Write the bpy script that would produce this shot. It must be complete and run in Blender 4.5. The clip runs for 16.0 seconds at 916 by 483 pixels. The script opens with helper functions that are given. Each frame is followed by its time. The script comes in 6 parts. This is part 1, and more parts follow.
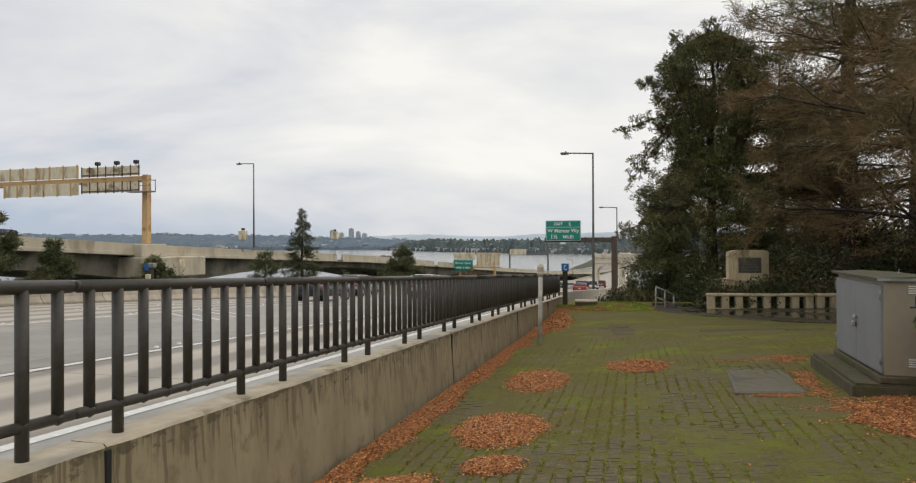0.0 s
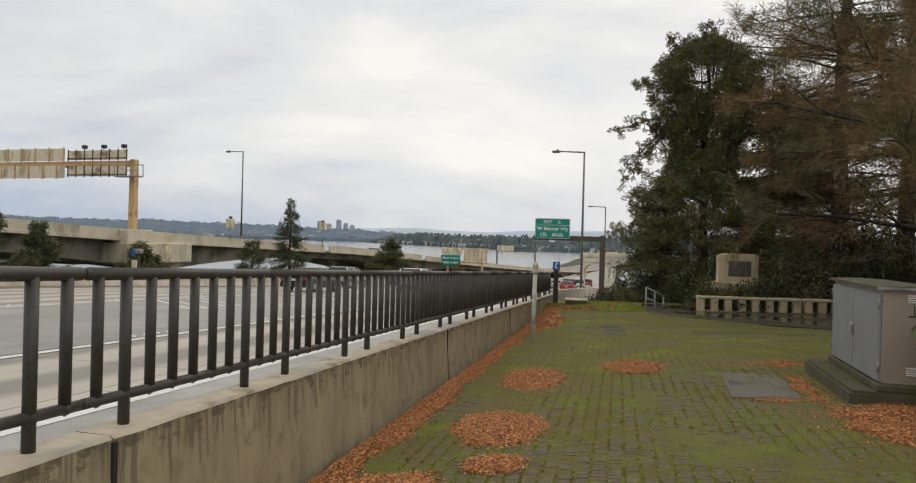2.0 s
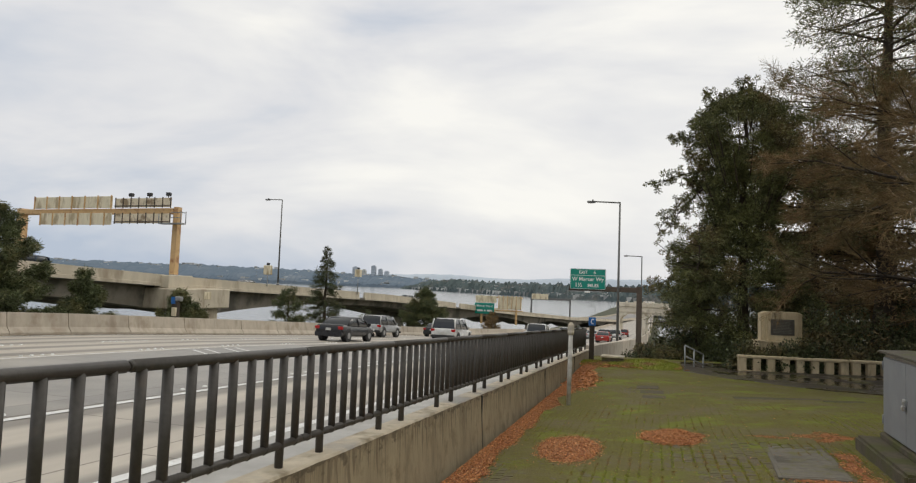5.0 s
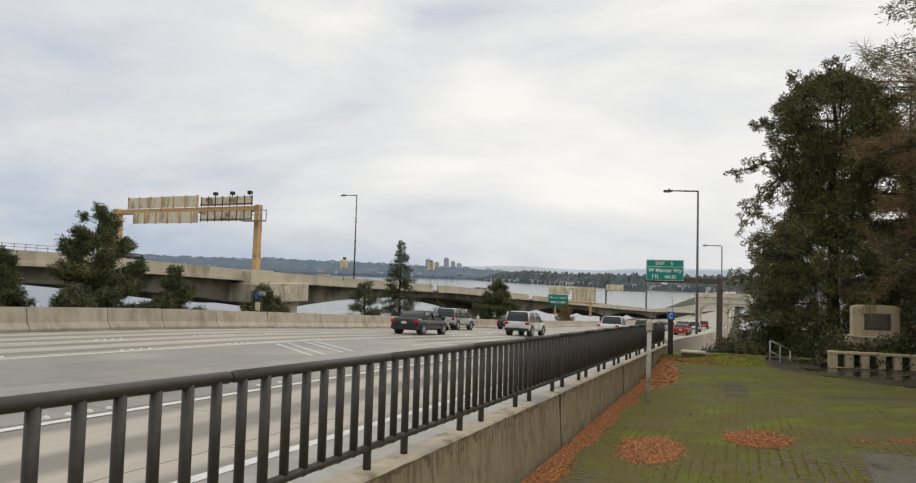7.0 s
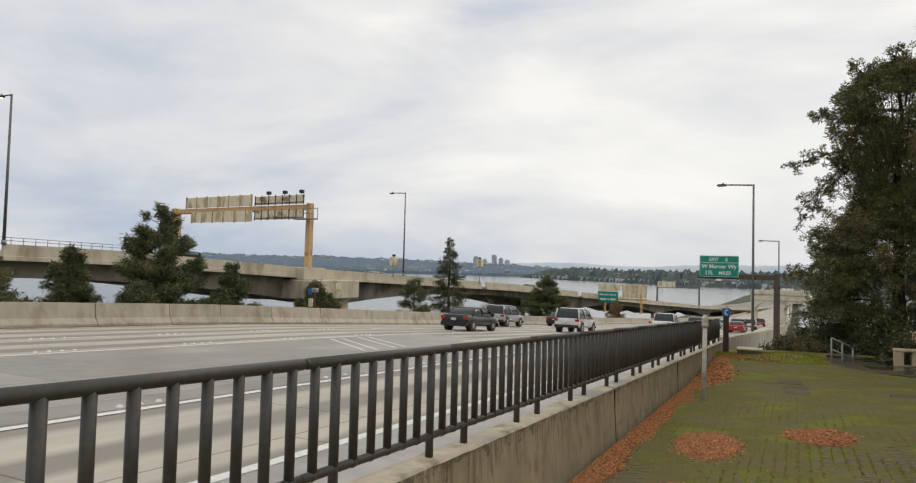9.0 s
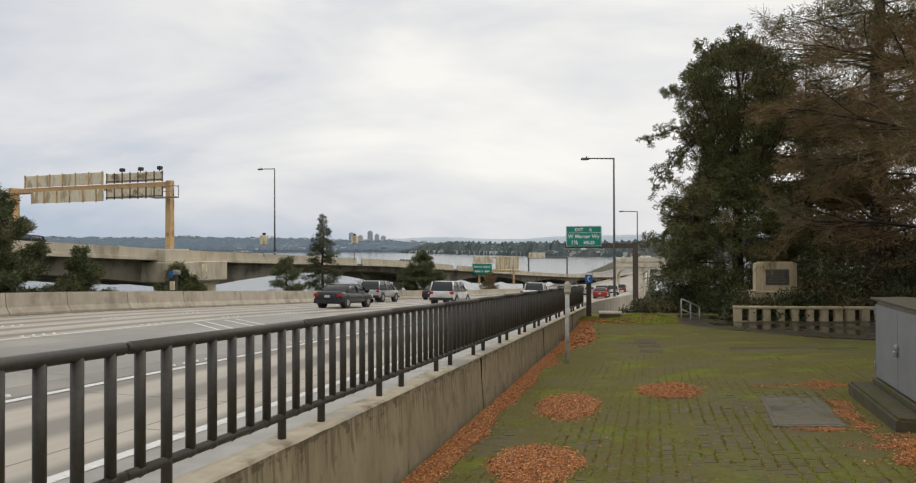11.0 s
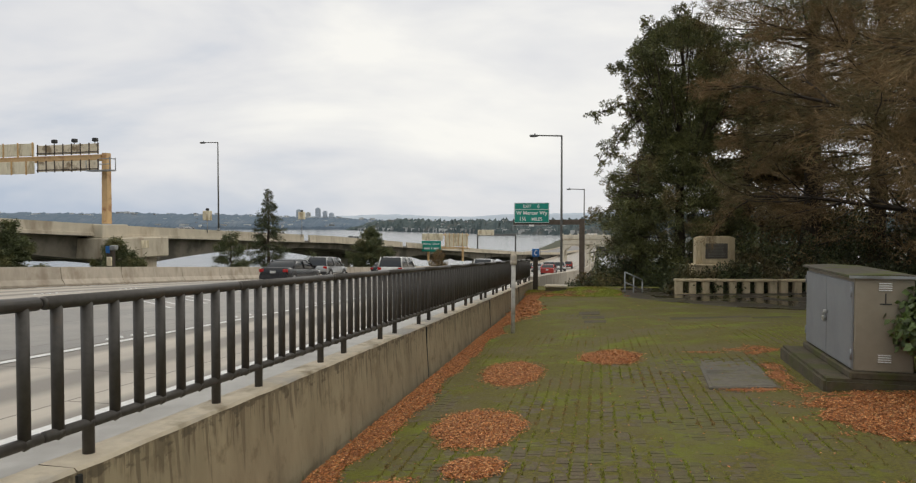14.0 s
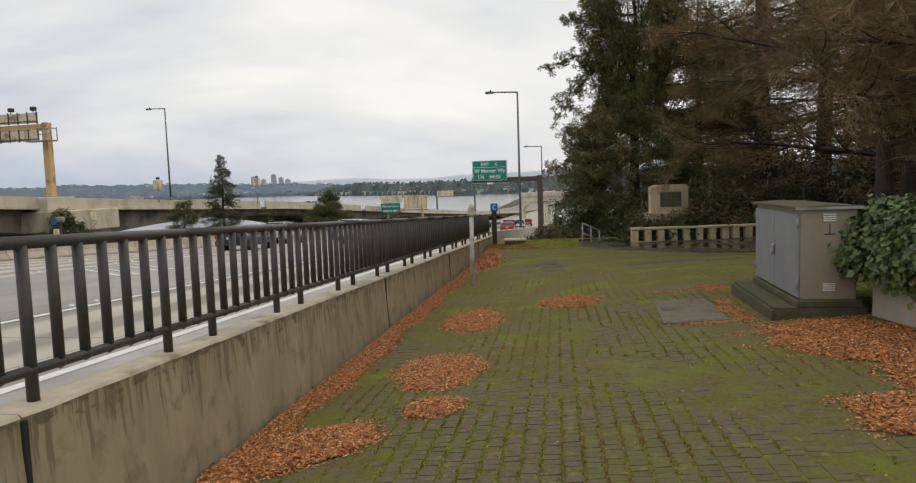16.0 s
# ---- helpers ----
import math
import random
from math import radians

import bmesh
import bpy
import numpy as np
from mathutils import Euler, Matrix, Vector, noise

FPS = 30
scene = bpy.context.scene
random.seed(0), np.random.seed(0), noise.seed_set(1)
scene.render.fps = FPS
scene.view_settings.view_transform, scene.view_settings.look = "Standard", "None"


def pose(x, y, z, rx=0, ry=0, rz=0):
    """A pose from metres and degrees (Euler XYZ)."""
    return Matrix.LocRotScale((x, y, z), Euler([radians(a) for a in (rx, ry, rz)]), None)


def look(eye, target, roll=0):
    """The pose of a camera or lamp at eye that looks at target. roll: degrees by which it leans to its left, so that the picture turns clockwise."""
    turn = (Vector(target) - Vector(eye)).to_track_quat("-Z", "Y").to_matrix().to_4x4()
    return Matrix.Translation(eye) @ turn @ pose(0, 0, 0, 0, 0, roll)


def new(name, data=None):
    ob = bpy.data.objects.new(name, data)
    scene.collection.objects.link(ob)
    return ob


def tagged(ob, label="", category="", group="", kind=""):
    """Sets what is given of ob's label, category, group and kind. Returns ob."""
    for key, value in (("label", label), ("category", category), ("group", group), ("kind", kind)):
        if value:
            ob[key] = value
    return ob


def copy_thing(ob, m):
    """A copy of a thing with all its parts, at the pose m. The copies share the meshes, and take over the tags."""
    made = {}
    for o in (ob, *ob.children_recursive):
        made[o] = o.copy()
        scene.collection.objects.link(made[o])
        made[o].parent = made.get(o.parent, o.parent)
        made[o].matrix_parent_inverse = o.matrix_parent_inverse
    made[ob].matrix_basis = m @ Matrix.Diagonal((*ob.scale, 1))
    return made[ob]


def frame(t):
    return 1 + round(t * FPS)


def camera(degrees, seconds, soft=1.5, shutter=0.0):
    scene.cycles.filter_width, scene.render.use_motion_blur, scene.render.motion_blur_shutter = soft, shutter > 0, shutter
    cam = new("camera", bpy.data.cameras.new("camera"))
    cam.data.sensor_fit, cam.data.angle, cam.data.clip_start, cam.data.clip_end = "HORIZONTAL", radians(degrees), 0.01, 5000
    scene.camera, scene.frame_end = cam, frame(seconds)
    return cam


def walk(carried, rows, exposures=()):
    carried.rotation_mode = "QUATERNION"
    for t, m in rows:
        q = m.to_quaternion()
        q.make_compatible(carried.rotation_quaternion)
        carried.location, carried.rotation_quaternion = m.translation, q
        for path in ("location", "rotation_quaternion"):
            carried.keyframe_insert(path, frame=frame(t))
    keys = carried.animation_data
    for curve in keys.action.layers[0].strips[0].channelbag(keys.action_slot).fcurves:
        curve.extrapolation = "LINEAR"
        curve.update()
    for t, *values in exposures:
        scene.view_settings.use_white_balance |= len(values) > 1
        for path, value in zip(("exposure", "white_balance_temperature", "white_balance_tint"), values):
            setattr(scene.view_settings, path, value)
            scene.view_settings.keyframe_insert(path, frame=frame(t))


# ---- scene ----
cam = camera(68.4, 16.0, soft=1.2)
PATH = [
    (0, (1.073, 0.716, 1.822), (0.838, 2.702, 1.83), -0.2),
    (0.5, (1.02, 0.776, 1.836), (0.902, 2.772, 1.854), 0.9),
    (1, (0.989, 0.79, 1.848), (0.903, 2.788, 1.888), 1.7),
    (1.5, (0.954, 0.778, 1.851), (0.845, 2.775, 1.88), 1.3),
    (2, (0.914, 0.747, 1.834), (0.716, 2.738, 1.827), 1.5),
    (2.5, (0.878, 0.7, 1.82), (0.58, 2.675, 1.726), 1.4),
    (3, (0.889, 0.713, 1.834), (0.613, 2.689, 1.694), 2.5),
    (3.5, (0.916, 0.756, 1.993), (0.654, 2.738, 1.946), 2.5),
    (4, (0.886, 0.752, 2.069), (0.623, 2.735, 2.112), 2.5),
    (4.2, (0.895, 0.753, 2.062), (0.62, 2.732, 2.144), 2.4),
    (6.3, (0.89, 0.638, 2.132), (0.532, 2.6, 2.277), 1.1),
    (6.5, (0.892, 0.627, 2.178), (0.495, 2.583, 2.312), 0.8),
    (7, (0.852, 0.655, 2.173), (0.342, 2.586, 2.27), 1.6),
    (7.5, (0.821, 0.647, 2.172), (0.186, 2.542, 2.244), 1.9),
    (8, (0.81, 0.66, 2.171), (0.118, 2.535, 2.257), 1.9),
    (8.2, (0.805, 0.524, 2.162), (0.092, 2.39, 2.26), 1.7),
    (10.3, (0.859, 0.616, 2.14), (0.45, 2.573, 2.186), 0.0),
    (10.5, (0.928, 0.687, 2.146), (0.551, 2.65, 2.188), -0.3),
    (11, (0.92, 0.727, 2.103), (0.631, 2.706, 2.119), -0.2),
    (11.5, (0.932, 0.75, 2.085), (0.709, 2.738, 2.075), -0.4),
    (12, (0.945, 0.793, 2.077), (0.761, 2.785, 2.057), 0.3),
    (12.5, (0.946, 0.77, 2.065), (0.78, 2.763, 2.062), 1.0),
    (13, (0.958, 0.799, 2.046), (0.828, 2.795, 2.042), 0.4),
    (13.5, (0.961, 0.811, 2.022), (0.837, 2.807, 1.994), 0.1),
    (14, (0.963, 0.81, 1.981), (0.823, 2.805, 1.93), 0.0),
    (14.5, (0.959, 0.791, 1.947), (0.81, 2.784, 1.869), -0.0),
    (15, (0.96, 0.793, 1.916), (0.807, 2.785, 1.813), -0.7),
    (15.5, (0.955, 0.791, 1.866), (0.803, 2.781, 1.733), -0.8),
    (16, (1.005, 0.843, 1.817), (0.981, 2.836, 1.65), -1.9),
]
walk(cam, [(t, look(e, g, r)) for t, e, g, r in PATH])

# ---- world, sun, exposure ----
scene.view_settings.exposure = 0.0
world = bpy.data.worlds.new("overcast_sky")
scene.world = world
world.use_nodes = True
wt = world.node_tree
wt.nodes.clear()


def wn(kind, **kw):
    n = wt.nodes.new(kind)
    for k, v in kw.items():
        n.inputs[k].default_value = v
    return n


w_out = wn("ShaderNodeOutputWorld")
w_co = wn("ShaderNodeTexCoord")
w_map = wn("ShaderNodeMapping")
w_map.inputs["Scale"].default_value = (1.0, 1.0, 3.2)
w_n1 = wn("ShaderNodeTexNoise", Scale=1.7, Detail=5.0, Roughness=0.52, Distortion=0.5)
w_n2 = wn("ShaderNodeTexNoise", Scale=5.5, Detail=4.0, Roughness=0.55, Distortion=0.3)
w_add = wt.nodes.new("ShaderNodeMath")
w_add.operation = "MULTIPLY_ADD"
w_add.inputs[1].default_value = 0.2
w_ramp = wt.nodes.new("ShaderNodeValToRGB")
cr = w_ramp.color_ramp
cr.elements[0].position, cr.elements[0].color = 0.455, (0.50, 0.57, 0.68, 1)
cr.elements[1].position, cr.elements[1].color = 0.87, (1.0, 0.982, 0.93, 1)
el = cr.elements.new(0.67)
el.color = (0.79, 0.793, 0.81, 1)
w_dot = wt.nodes.new("ShaderNodeVectorMath")
w_dot.operation = "DOT_PRODUCT"
w_dot.inputs[1].default_value = (0.17, 0.03, 0.40)
w_sum = wt.nodes.new("ShaderNodeMath")
w_sum.operation = "ADD"
w_sky = wt.nodes.new("ShaderNodeTexSky")
w_sky.sky_type = "NISHITA"
w_sky.sun_disc = False
w_sky.sun_elevation, w_sky.sun_rotation = radians(24), radians(40)
w_bg1 = wn("ShaderNodeBackground", Strength=0.99)
w_bg2 = wn("ShaderNodeBackground", Strength=0.06)
w_mix = wn("ShaderNodeMixShader")
w_mix.inputs[0].default_value = 0.06
for a, b in ((w_co.outputs["Generated"], w_map.inputs[0]), (w_map.outputs[0], w_n1.inputs["Vector"]), (w_map.outputs[0], w_n2.inputs["Vector"]),
             (w_n2.outputs[0], w_add.inputs[0]), (w_n1.outputs[0], w_add.inputs[2]), (w_co.outputs["Generated"], w_dot.inputs[0]), (w_add.outputs[0], w_sum.inputs[0]), (w_dot.outputs["Value"], w_sum.inputs[1]), (w_sum.outputs[0], w_ramp.inputs[0]),
             (w_ramp.outputs[0], w_bg1.inputs[0]), (w_sky.outputs[0], w_bg2.inputs[0]), (w_bg1.outputs[0], w_mix.inputs[1]),
             (w_bg2.outputs[0], w_mix.inputs[2]), (w_mix.outputs[0], w_out.inputs[0])):
    wt.links.new(a, b)
sun = new("sun", bpy.data.lights.new("sun", "SUN"))
sun.data.energy, sun.data.angle, sun.data.color = 0.6, radians(25), (1.0, 0.95, 0.88)
sun.matrix_world = look((60, 80, 60), (0, 0, 0))

# ---- materials ----


def mat(name, c1, c2=None, scale=8.0, rough=0.8, metal=0.0, bump=0.0, bscale=None, c3=None, scale3=0.7, lim3=(0.5, 0.62), stretch=(1, 1, 1),
        rand=0.0, island=0.0, detail=6.0, lim=(0.35, 0.65), rough2=None, uv=False, spec=0.5, c4=None, scale4=2.0, lim4=(0.5, 0.7)):
    """A procedural surface: grain of c1 and c2, patches of c3, optional change from piece to piece."""
    m = bpy.data.materials.new(name)
    m.use_nodes = True
    nt = m.node_tree
    b = nt.nodes["Principled BSDF"]
    b.inputs["Metallic"].default_value = metal
    b.inputs["Roughness"].default_value = rough
    b.inputs["Specular IOR Level"].default_value = spec
    if uv:
        src = nt.nodes.new("ShaderNodeUVMap").outputs[0]
    else:
        src = nt.nodes.new("ShaderNodeNewGeometry").outputs["Position"]
    mp = nt.nodes.new("ShaderNodeMapping")
    mp.inputs["Scale"].default_value = stretch
    nt.links.new(src, mp.inputs[0])

    def noise_of(sc, det, lo, hi, vec):
        n = nt.nodes.new("ShaderNodeTexNoise")
        n.inputs["Scale"].default_value, n.inputs["Detail"].default_value, n.inputs["Roughness"].default_value = sc, det, 0.62
        nt.links.new(vec, n.inputs["Vector"])
        r = nt.nodes.new("ShaderNodeMapRange")
        r.inputs["From Min"].default_value, r.inputs["From Max"].default_value = lo, hi
        nt.links.new(n.outputs[0], r.inputs["Value"])
        return n.outputs[0], r.outputs[0]

    def mix(fac, a, c):
        x = nt.nodes.new("ShaderNodeMix")
        x.data_type = "RGBA"
        nt.links.new(fac, x.inputs[0])
        for k, v in ((6, a), (7, c)):
            if isinstance(v, tuple):
                x.inputs[k].default_value = (*v, 1)
            else:
                nt.links.new(v, x.inputs[k])
        return x.outputs[2]

    raw, fac = noise_of(scale, detail, lim[0], lim[1], mp.outputs[0])
    col = mix(fac, c1, c2 or tuple(0.8 * v for v in c1))
    if c3:
        _, f3 = noise_of(scale3, 4.0, lim3[0], lim3[1], mp.outputs[0])
        col = mix(f3, col, c3)
        if rough2 is not None:
            rr = nt.nodes.new("ShaderNodeMapRange")
            rr.inputs["To Min"].default_value, rr.inputs["To Max"].default_value = rough, rough2
            nt.links.new(f3, rr.inputs["Value"])
            nt.links.new(rr.outputs[0], b.inputs["Roughness"])
    if c4:
        _, f4 = noise_of(scale4, 8.0, lim4[0], lim4[1], src)
        col = mix(f4, col, c4)
    if rand or island:
        if rand:
            ro = nt.nodes.new("ShaderNodeObjectInfo").outputs["Random"]
        else:
            ro = nt.nodes.new("ShaderNodeNewGeometry").outputs["Random Per Island"]
        k = rand or island
        mr = nt.nodes.new("ShaderNodeMapRange")
        mr.inputs["To Min"].default_value, mr.inputs["To Max"].default_value = 1 - k, 1 + k
        nt.links.new(ro, mr.inputs["Value"])
        hs = nt.nodes.new("ShaderNodeHueSaturation")
        nt.links.new(mr.outputs[0], hs.inputs["Value"])
        nt.links.new(col, hs.inputs["Color"])
        col = hs.outputs[0]
    nt.links.new(col, b.inputs["Base Color"])
    if bump:
        bp = nt.nodes.new("ShaderNodeBump")
        bp.inputs["Strength"].default_value, bp.inputs["Distance"].default_value = 0.7, bump
        hgt = raw
        if bscale:
            hgt, _ = noise_of(bscale, 5.0, 0, 1, mp.outputs[0])
        nt.links.new(hgt, bp.inputs["Height"])
        nt.links.new(bp.outputs[0], b.inputs["Normal"])
    return m


M = {}
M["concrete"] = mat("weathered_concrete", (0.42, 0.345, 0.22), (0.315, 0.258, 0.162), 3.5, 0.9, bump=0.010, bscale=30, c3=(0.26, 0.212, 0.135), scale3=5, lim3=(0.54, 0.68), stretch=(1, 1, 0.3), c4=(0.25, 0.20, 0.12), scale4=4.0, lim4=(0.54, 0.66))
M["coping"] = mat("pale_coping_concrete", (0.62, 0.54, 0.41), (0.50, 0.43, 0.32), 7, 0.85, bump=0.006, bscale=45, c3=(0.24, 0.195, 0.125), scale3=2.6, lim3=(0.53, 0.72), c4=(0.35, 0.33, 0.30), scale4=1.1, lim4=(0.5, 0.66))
M["barrier"] = mat("barrier_concrete", (0.50, 0.44, 0.36), (0.40, 0.35, 0.28), 2.5, 0.9, bump=0.01, bscale=12, c3=(0.27, 0.225, 0.17), scale3=0.9, lim3=(0.56, 0.74), stretch=(1, 1, 0.4), rand=0.1, c4=(0.30, 0.24, 0.175), scale4=0.6, lim4=(0.56, 0.72))
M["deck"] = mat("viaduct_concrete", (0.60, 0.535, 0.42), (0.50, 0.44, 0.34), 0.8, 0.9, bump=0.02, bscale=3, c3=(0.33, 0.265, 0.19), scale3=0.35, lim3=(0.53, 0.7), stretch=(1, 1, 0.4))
# darker copy of the deck concrete: shade under the slab painted into the girders
M["deck_shaded"] = mat("shaded_girder_concrete", (0.32, 0.285, 0.235), (0.25, 0.222, 0.18), 0.6, 0.9, c3=(0.13, 0.12, 0.1), scale3=0.2)
M["rail"] = mat("dark_painted_steel", (0.056, 0.050, 0.044), (0.074, 0.067, 0.058), 30, 0.5, 0.15, bump=0.001, bscale=90, c3=(0.085, 0.068, 0.052), scale3=6, lim3=(0.6, 0.75))
M["paint"] = mat("white_road_paint", (0.82, 0.82, 0.80), (0.66, 0.65, 0.62), 14, 0.7, c3=(0.42, 0.40, 0.37), scale3=4, lim3=(0.64, 0.78))
M["paver"] = mat("worn_paver", (0.160, 0.122, 0.066), (0.092, 0.071, 0.038), 46, 0.75, bump=0.006, bscale=90, c3=(0.115, 0.108, 0.026), scale3=1.1, lim3=(0.44, 0.64), rand=0.08, c4=(0.18, 0.18, 0.024), scale4=12.0, lim4=(0.57, 0.65))
M["paver_bed"] = mat("worn_paver_far", (0.160, 0.122, 0.066), (0.092, 0.071, 0.038), 46, 0.75, bump=0.006, bscale=90, c3=(0.115, 0.108, 0.026), scale3=1.1, lim3=(0.44, 0.64), island=0.08, c4=(0.18, 0.18, 0.024), scale4=12.0, lim4=(0.57, 0.65))
M["moss"] = mat("moss", (0.186, 0.168, 0.022), (0.096, 0.082, 0.022), 34, 0.95, bump=0.02, bscale=90, c3=(0.180, 0.215, 0.014), scale3=1.1, lim3=(0.50, 0.68), c4=(0.160, 0.132, 0.055), scale4=1.0, lim4=(0.48, 0.64))
M["leaf_dead"] = mat("fallen_leaves", (0.52, 0.20, 0.055), (0.33, 0.115, 0.034), 22, 0.6, island=0.6, c3=(0.66, 0.36, 0.15), scale3=30, lim3=(0.52, 0.60))
M["leaf_bed"] = mat("leaf_litter", (0.46, 0.18, 0.06), (0.27, 0.10, 0.036), 60, 0.85, bump=0.02, bscale=60)
M["soil"] = mat("wooded_slope_soil", (0.06, 0.055, 0.03), (0.045, 0.05, 0.022), 0.6, 0.95, c3=(0.05, 0.065, 0.022), scale3=0.08)
M["steel_grey"] = mat("grey_painted_cabinet", (0.275, 0.282, 0.288), (0.24, 0.245, 0.25), 3, 0.55, 0.1, bump=0.001, bscale=8, c3=(0.2, 0.2, 0.2), scale3=1.6, lim3=(0.55, 0.75))
M["cab_side"] = mat("beige_grey_cabinet", (0.34, 0.295, 0.22), (0.285, 0.245, 0.18), 4, 0.65, 0.05, c3=(0.19, 0.155, 0.11), scale3=2, lim3=(0.55, 0.75))
M["cab_roof"] = mat("mossy_cabinet_roof", (0.11, 0.095, 0.07), (0.066, 0.058, 0.042), 12, 0.8, c3=(0.085, 0.095, 0.024), scale3=3, lim3=(0.46, 0.58))
M["plinth"] = mat("mossy_concrete", (0.125, 0.102, 0.064), (0.078, 0.064, 0.040), 9, 0.9, bump=0.008, bscale=30, c3=(0.085, 0.085, 0.024), scale3=2.2, lim3=(0.48, 0.62))
M["plate"] = mat("damp_grey_lid", (0.185, 0.163, 0.124), (0.125, 0.11, 0.084), 14, 0.7, bump=0.004, bscale=40, c3=(0.085, 0.074, 0.052), scale3=2.6, lim3=(0.48, 0.60), rough2=0.45, c4=(0.135, 0.125, 0.035), scale4=4.0, lim4=(0.52, 0.62))
M["chrome"] = mat("bright_steel", (0.65, 0.65, 0.64), (0.5, 0.5, 0.5), 30, 0.3, 0.9)
M["post_grey"] = mat("weathered_grey_post", (0.58, 0.56, 0.51), (0.47, 0.45, 0.41), 9, 0.7, c3=(0.27, 0.25, 0.21), scale3=4, lim3=(0.55, 0.7))
M["rack"] = mat("pale_sign_rack", (0.80, 0.70, 0.52), (0.68, 0.58, 0.42), 3, 0.6, c3=(0.30, 0.22, 0.13), scale3=0.8)
M["dark"] = mat("dark_gap", (0.02, 0.02, 0.02), (0.03, 0.03, 0.028), 10, 0.8)
M["galv"] = mat("galvanised_steel", (0.36, 0.37, 0.37), (0.28, 0.29, 0.29), 6, 0.5, 0.5, c3=(0.22, 0.22, 0.21), scale3=1.5)
M["lampsteel"] = mat("weathered_lamp_steel", (0.20, 0.20, 0.19), (0.15, 0.15, 0.145), 3, 0.6, 0.4)
M["tan"] = mat("tan_painted_steel", (0.66, 0.44, 0.21), (0.58, 0.37, 0.17), 1.5, 0.6, 0.0, c3=(0.36, 0.16, 0.065), scale3=0.9, lim3=(0.54, 0.7))
M["cream"] = mat("cream_sign_back", (0.82, 0.74, 0.55), (0.72, 0.64, 0.46), 2, 0.6, 0.0, c3=(0.45, 0.36, 0.22), scale3=0.9, stretch=(1, 1, 0.3))
M["rust"] = mat("dark_weathered_beam", (0.125, 0.095, 0.072), (0.088, 0.068, 0.052), 3, 0.75, 0.1)
M["green"] = mat("green_sign_face", (0.0, 0.27, 0.205), (0.0, 0.24, 0.18), 5, 0.45)
M["white"] = mat("white_sign_face", (0.8, 0.8, 0.78), (0.74, 0.74, 0.72), 5, 0.5)
M["blue"] = mat("blue_sign_face", (0.02, 0.14, 0.42), (0.02, 0.12, 0.36), 5, 0.5)
M["wood"] = mat("dark_weathered_wood", (0.06, 0.045, 0.032), (0.04, 0.03, 0.022), 14, 0.85, bump=0.004, bscale=30, stretch=(1, 1, 0.1))
M["stone"] = mat("pale_stained_stone", (0.66, 0.55, 0.36), (0.52, 0.42, 0.26), 7, 0.88, bump=0.006, bscale=30, c3=(0.20, 0.16, 0.10), scale3=2.4, lim3=(0.56, 0.72), stretch=(1, 1, 0.4))
M["bronze"] = mat("dark_bronze", (0.17, 0.155, 0.13), (0.12, 0.11, 0.092), 14, 0.5, 0.4)
M["bronze_text"] = mat("worn_bronze_text", (0.28, 0.26, 0.22), (0.2, 0.19, 0.16), 14, 0.45, 0.6)
M["bark"] = mat("conifer_bark", (0.085, 0.064, 0.046), (0.050, 0.038, 0.028), 6, 0.95, bump=0.02, bscale=10, stretch=(1, 1, 0.25))
M["twig"] = mat("brown_bare_twigs", (0.29, 0.192, 0.09), (0.205, 0.137, 0.067), 1.5, 0.9, island=0.4, c3=(0.155, 0.128, 0.06), scale3=0.6)
M["needle"] = mat("dark_green_needles", (0.090, 0.108, 0.046), (0.062, 0.076, 0.036), 1.2, 0.8, island=0.45, c3=(0.125, 0.115, 0.048), scale3=0.7)
M["needle_ivy"] = mat("ivied_conifer_green", (0.165, 0.168, 0.055), (0.090, 0.098, 0.036), 1.1, 0.65, island=0.6, c3=(0.21, 0.155, 0.066), scale3=0.45, lim3=(0.50, 0.64))
M["needle_brown"] = mat("bronze_winter_foliage", (0.31, 0.208, 0.098), (0.215, 0.145, 0.072), 1.0, 0.9, island=0.45, c3=(0.17, 0.145, 0.062), scale3=0.5)
M["needle_pine"] = mat("pine_needles", (0.112, 0.132, 0.050), (0.072, 0.086, 0.036), 1.2, 0.7, island=0.5, c3=(0.165, 0.155, 0.060), scale3=0.8)
M["shrub"] = mat("dark_glossy_shrub", (0.090, 0.105, 0.038), (0.050, 0.064, 0.024), 3, 0.55, island=0.6, c3=(0.16, 0.118, 0.05), scale3=0.6)
M["ivy"] = mat("ivy_leaves", (0.095, 0.135, 0.030), (0.055, 0.085, 0.022), 6, 0.42, island=0.5, c3=(0.16, 0.18, 0.05), scale3=2.5, lim3=(0.55, 0.68))
M["grass"] = mat("short_grass", (0.30, 0.34, 0.045), (0.22, 0.235, 0.036), 8, 0.9, island=0.4, c3=(0.30, 0.19, 0.075), scale3=1.6, lim3=(0.47, 0.60))
M["water"] = mat("grey_lake_water", (0.10, 0.12, 0.13), (0.085, 0.105, 0.115), 0.02, 0.16, bump=0.15, bscale=0.35, stretch=(1, 1, 1))
M["wet"] = mat("wet_dark_paving", (0.085, 0.068, 0.048), (0.052, 0.042, 0.031), 5, 0.55, bump=0.003, bscale=30, c3=(0.05, 0.042, 0.034), scale3=0.7, lim3=(0.47, 0.55), rough2=0.06, c4=(0.10, 0.095, 0.035), scale4=1.3, lim4=(0.52, 0.62))
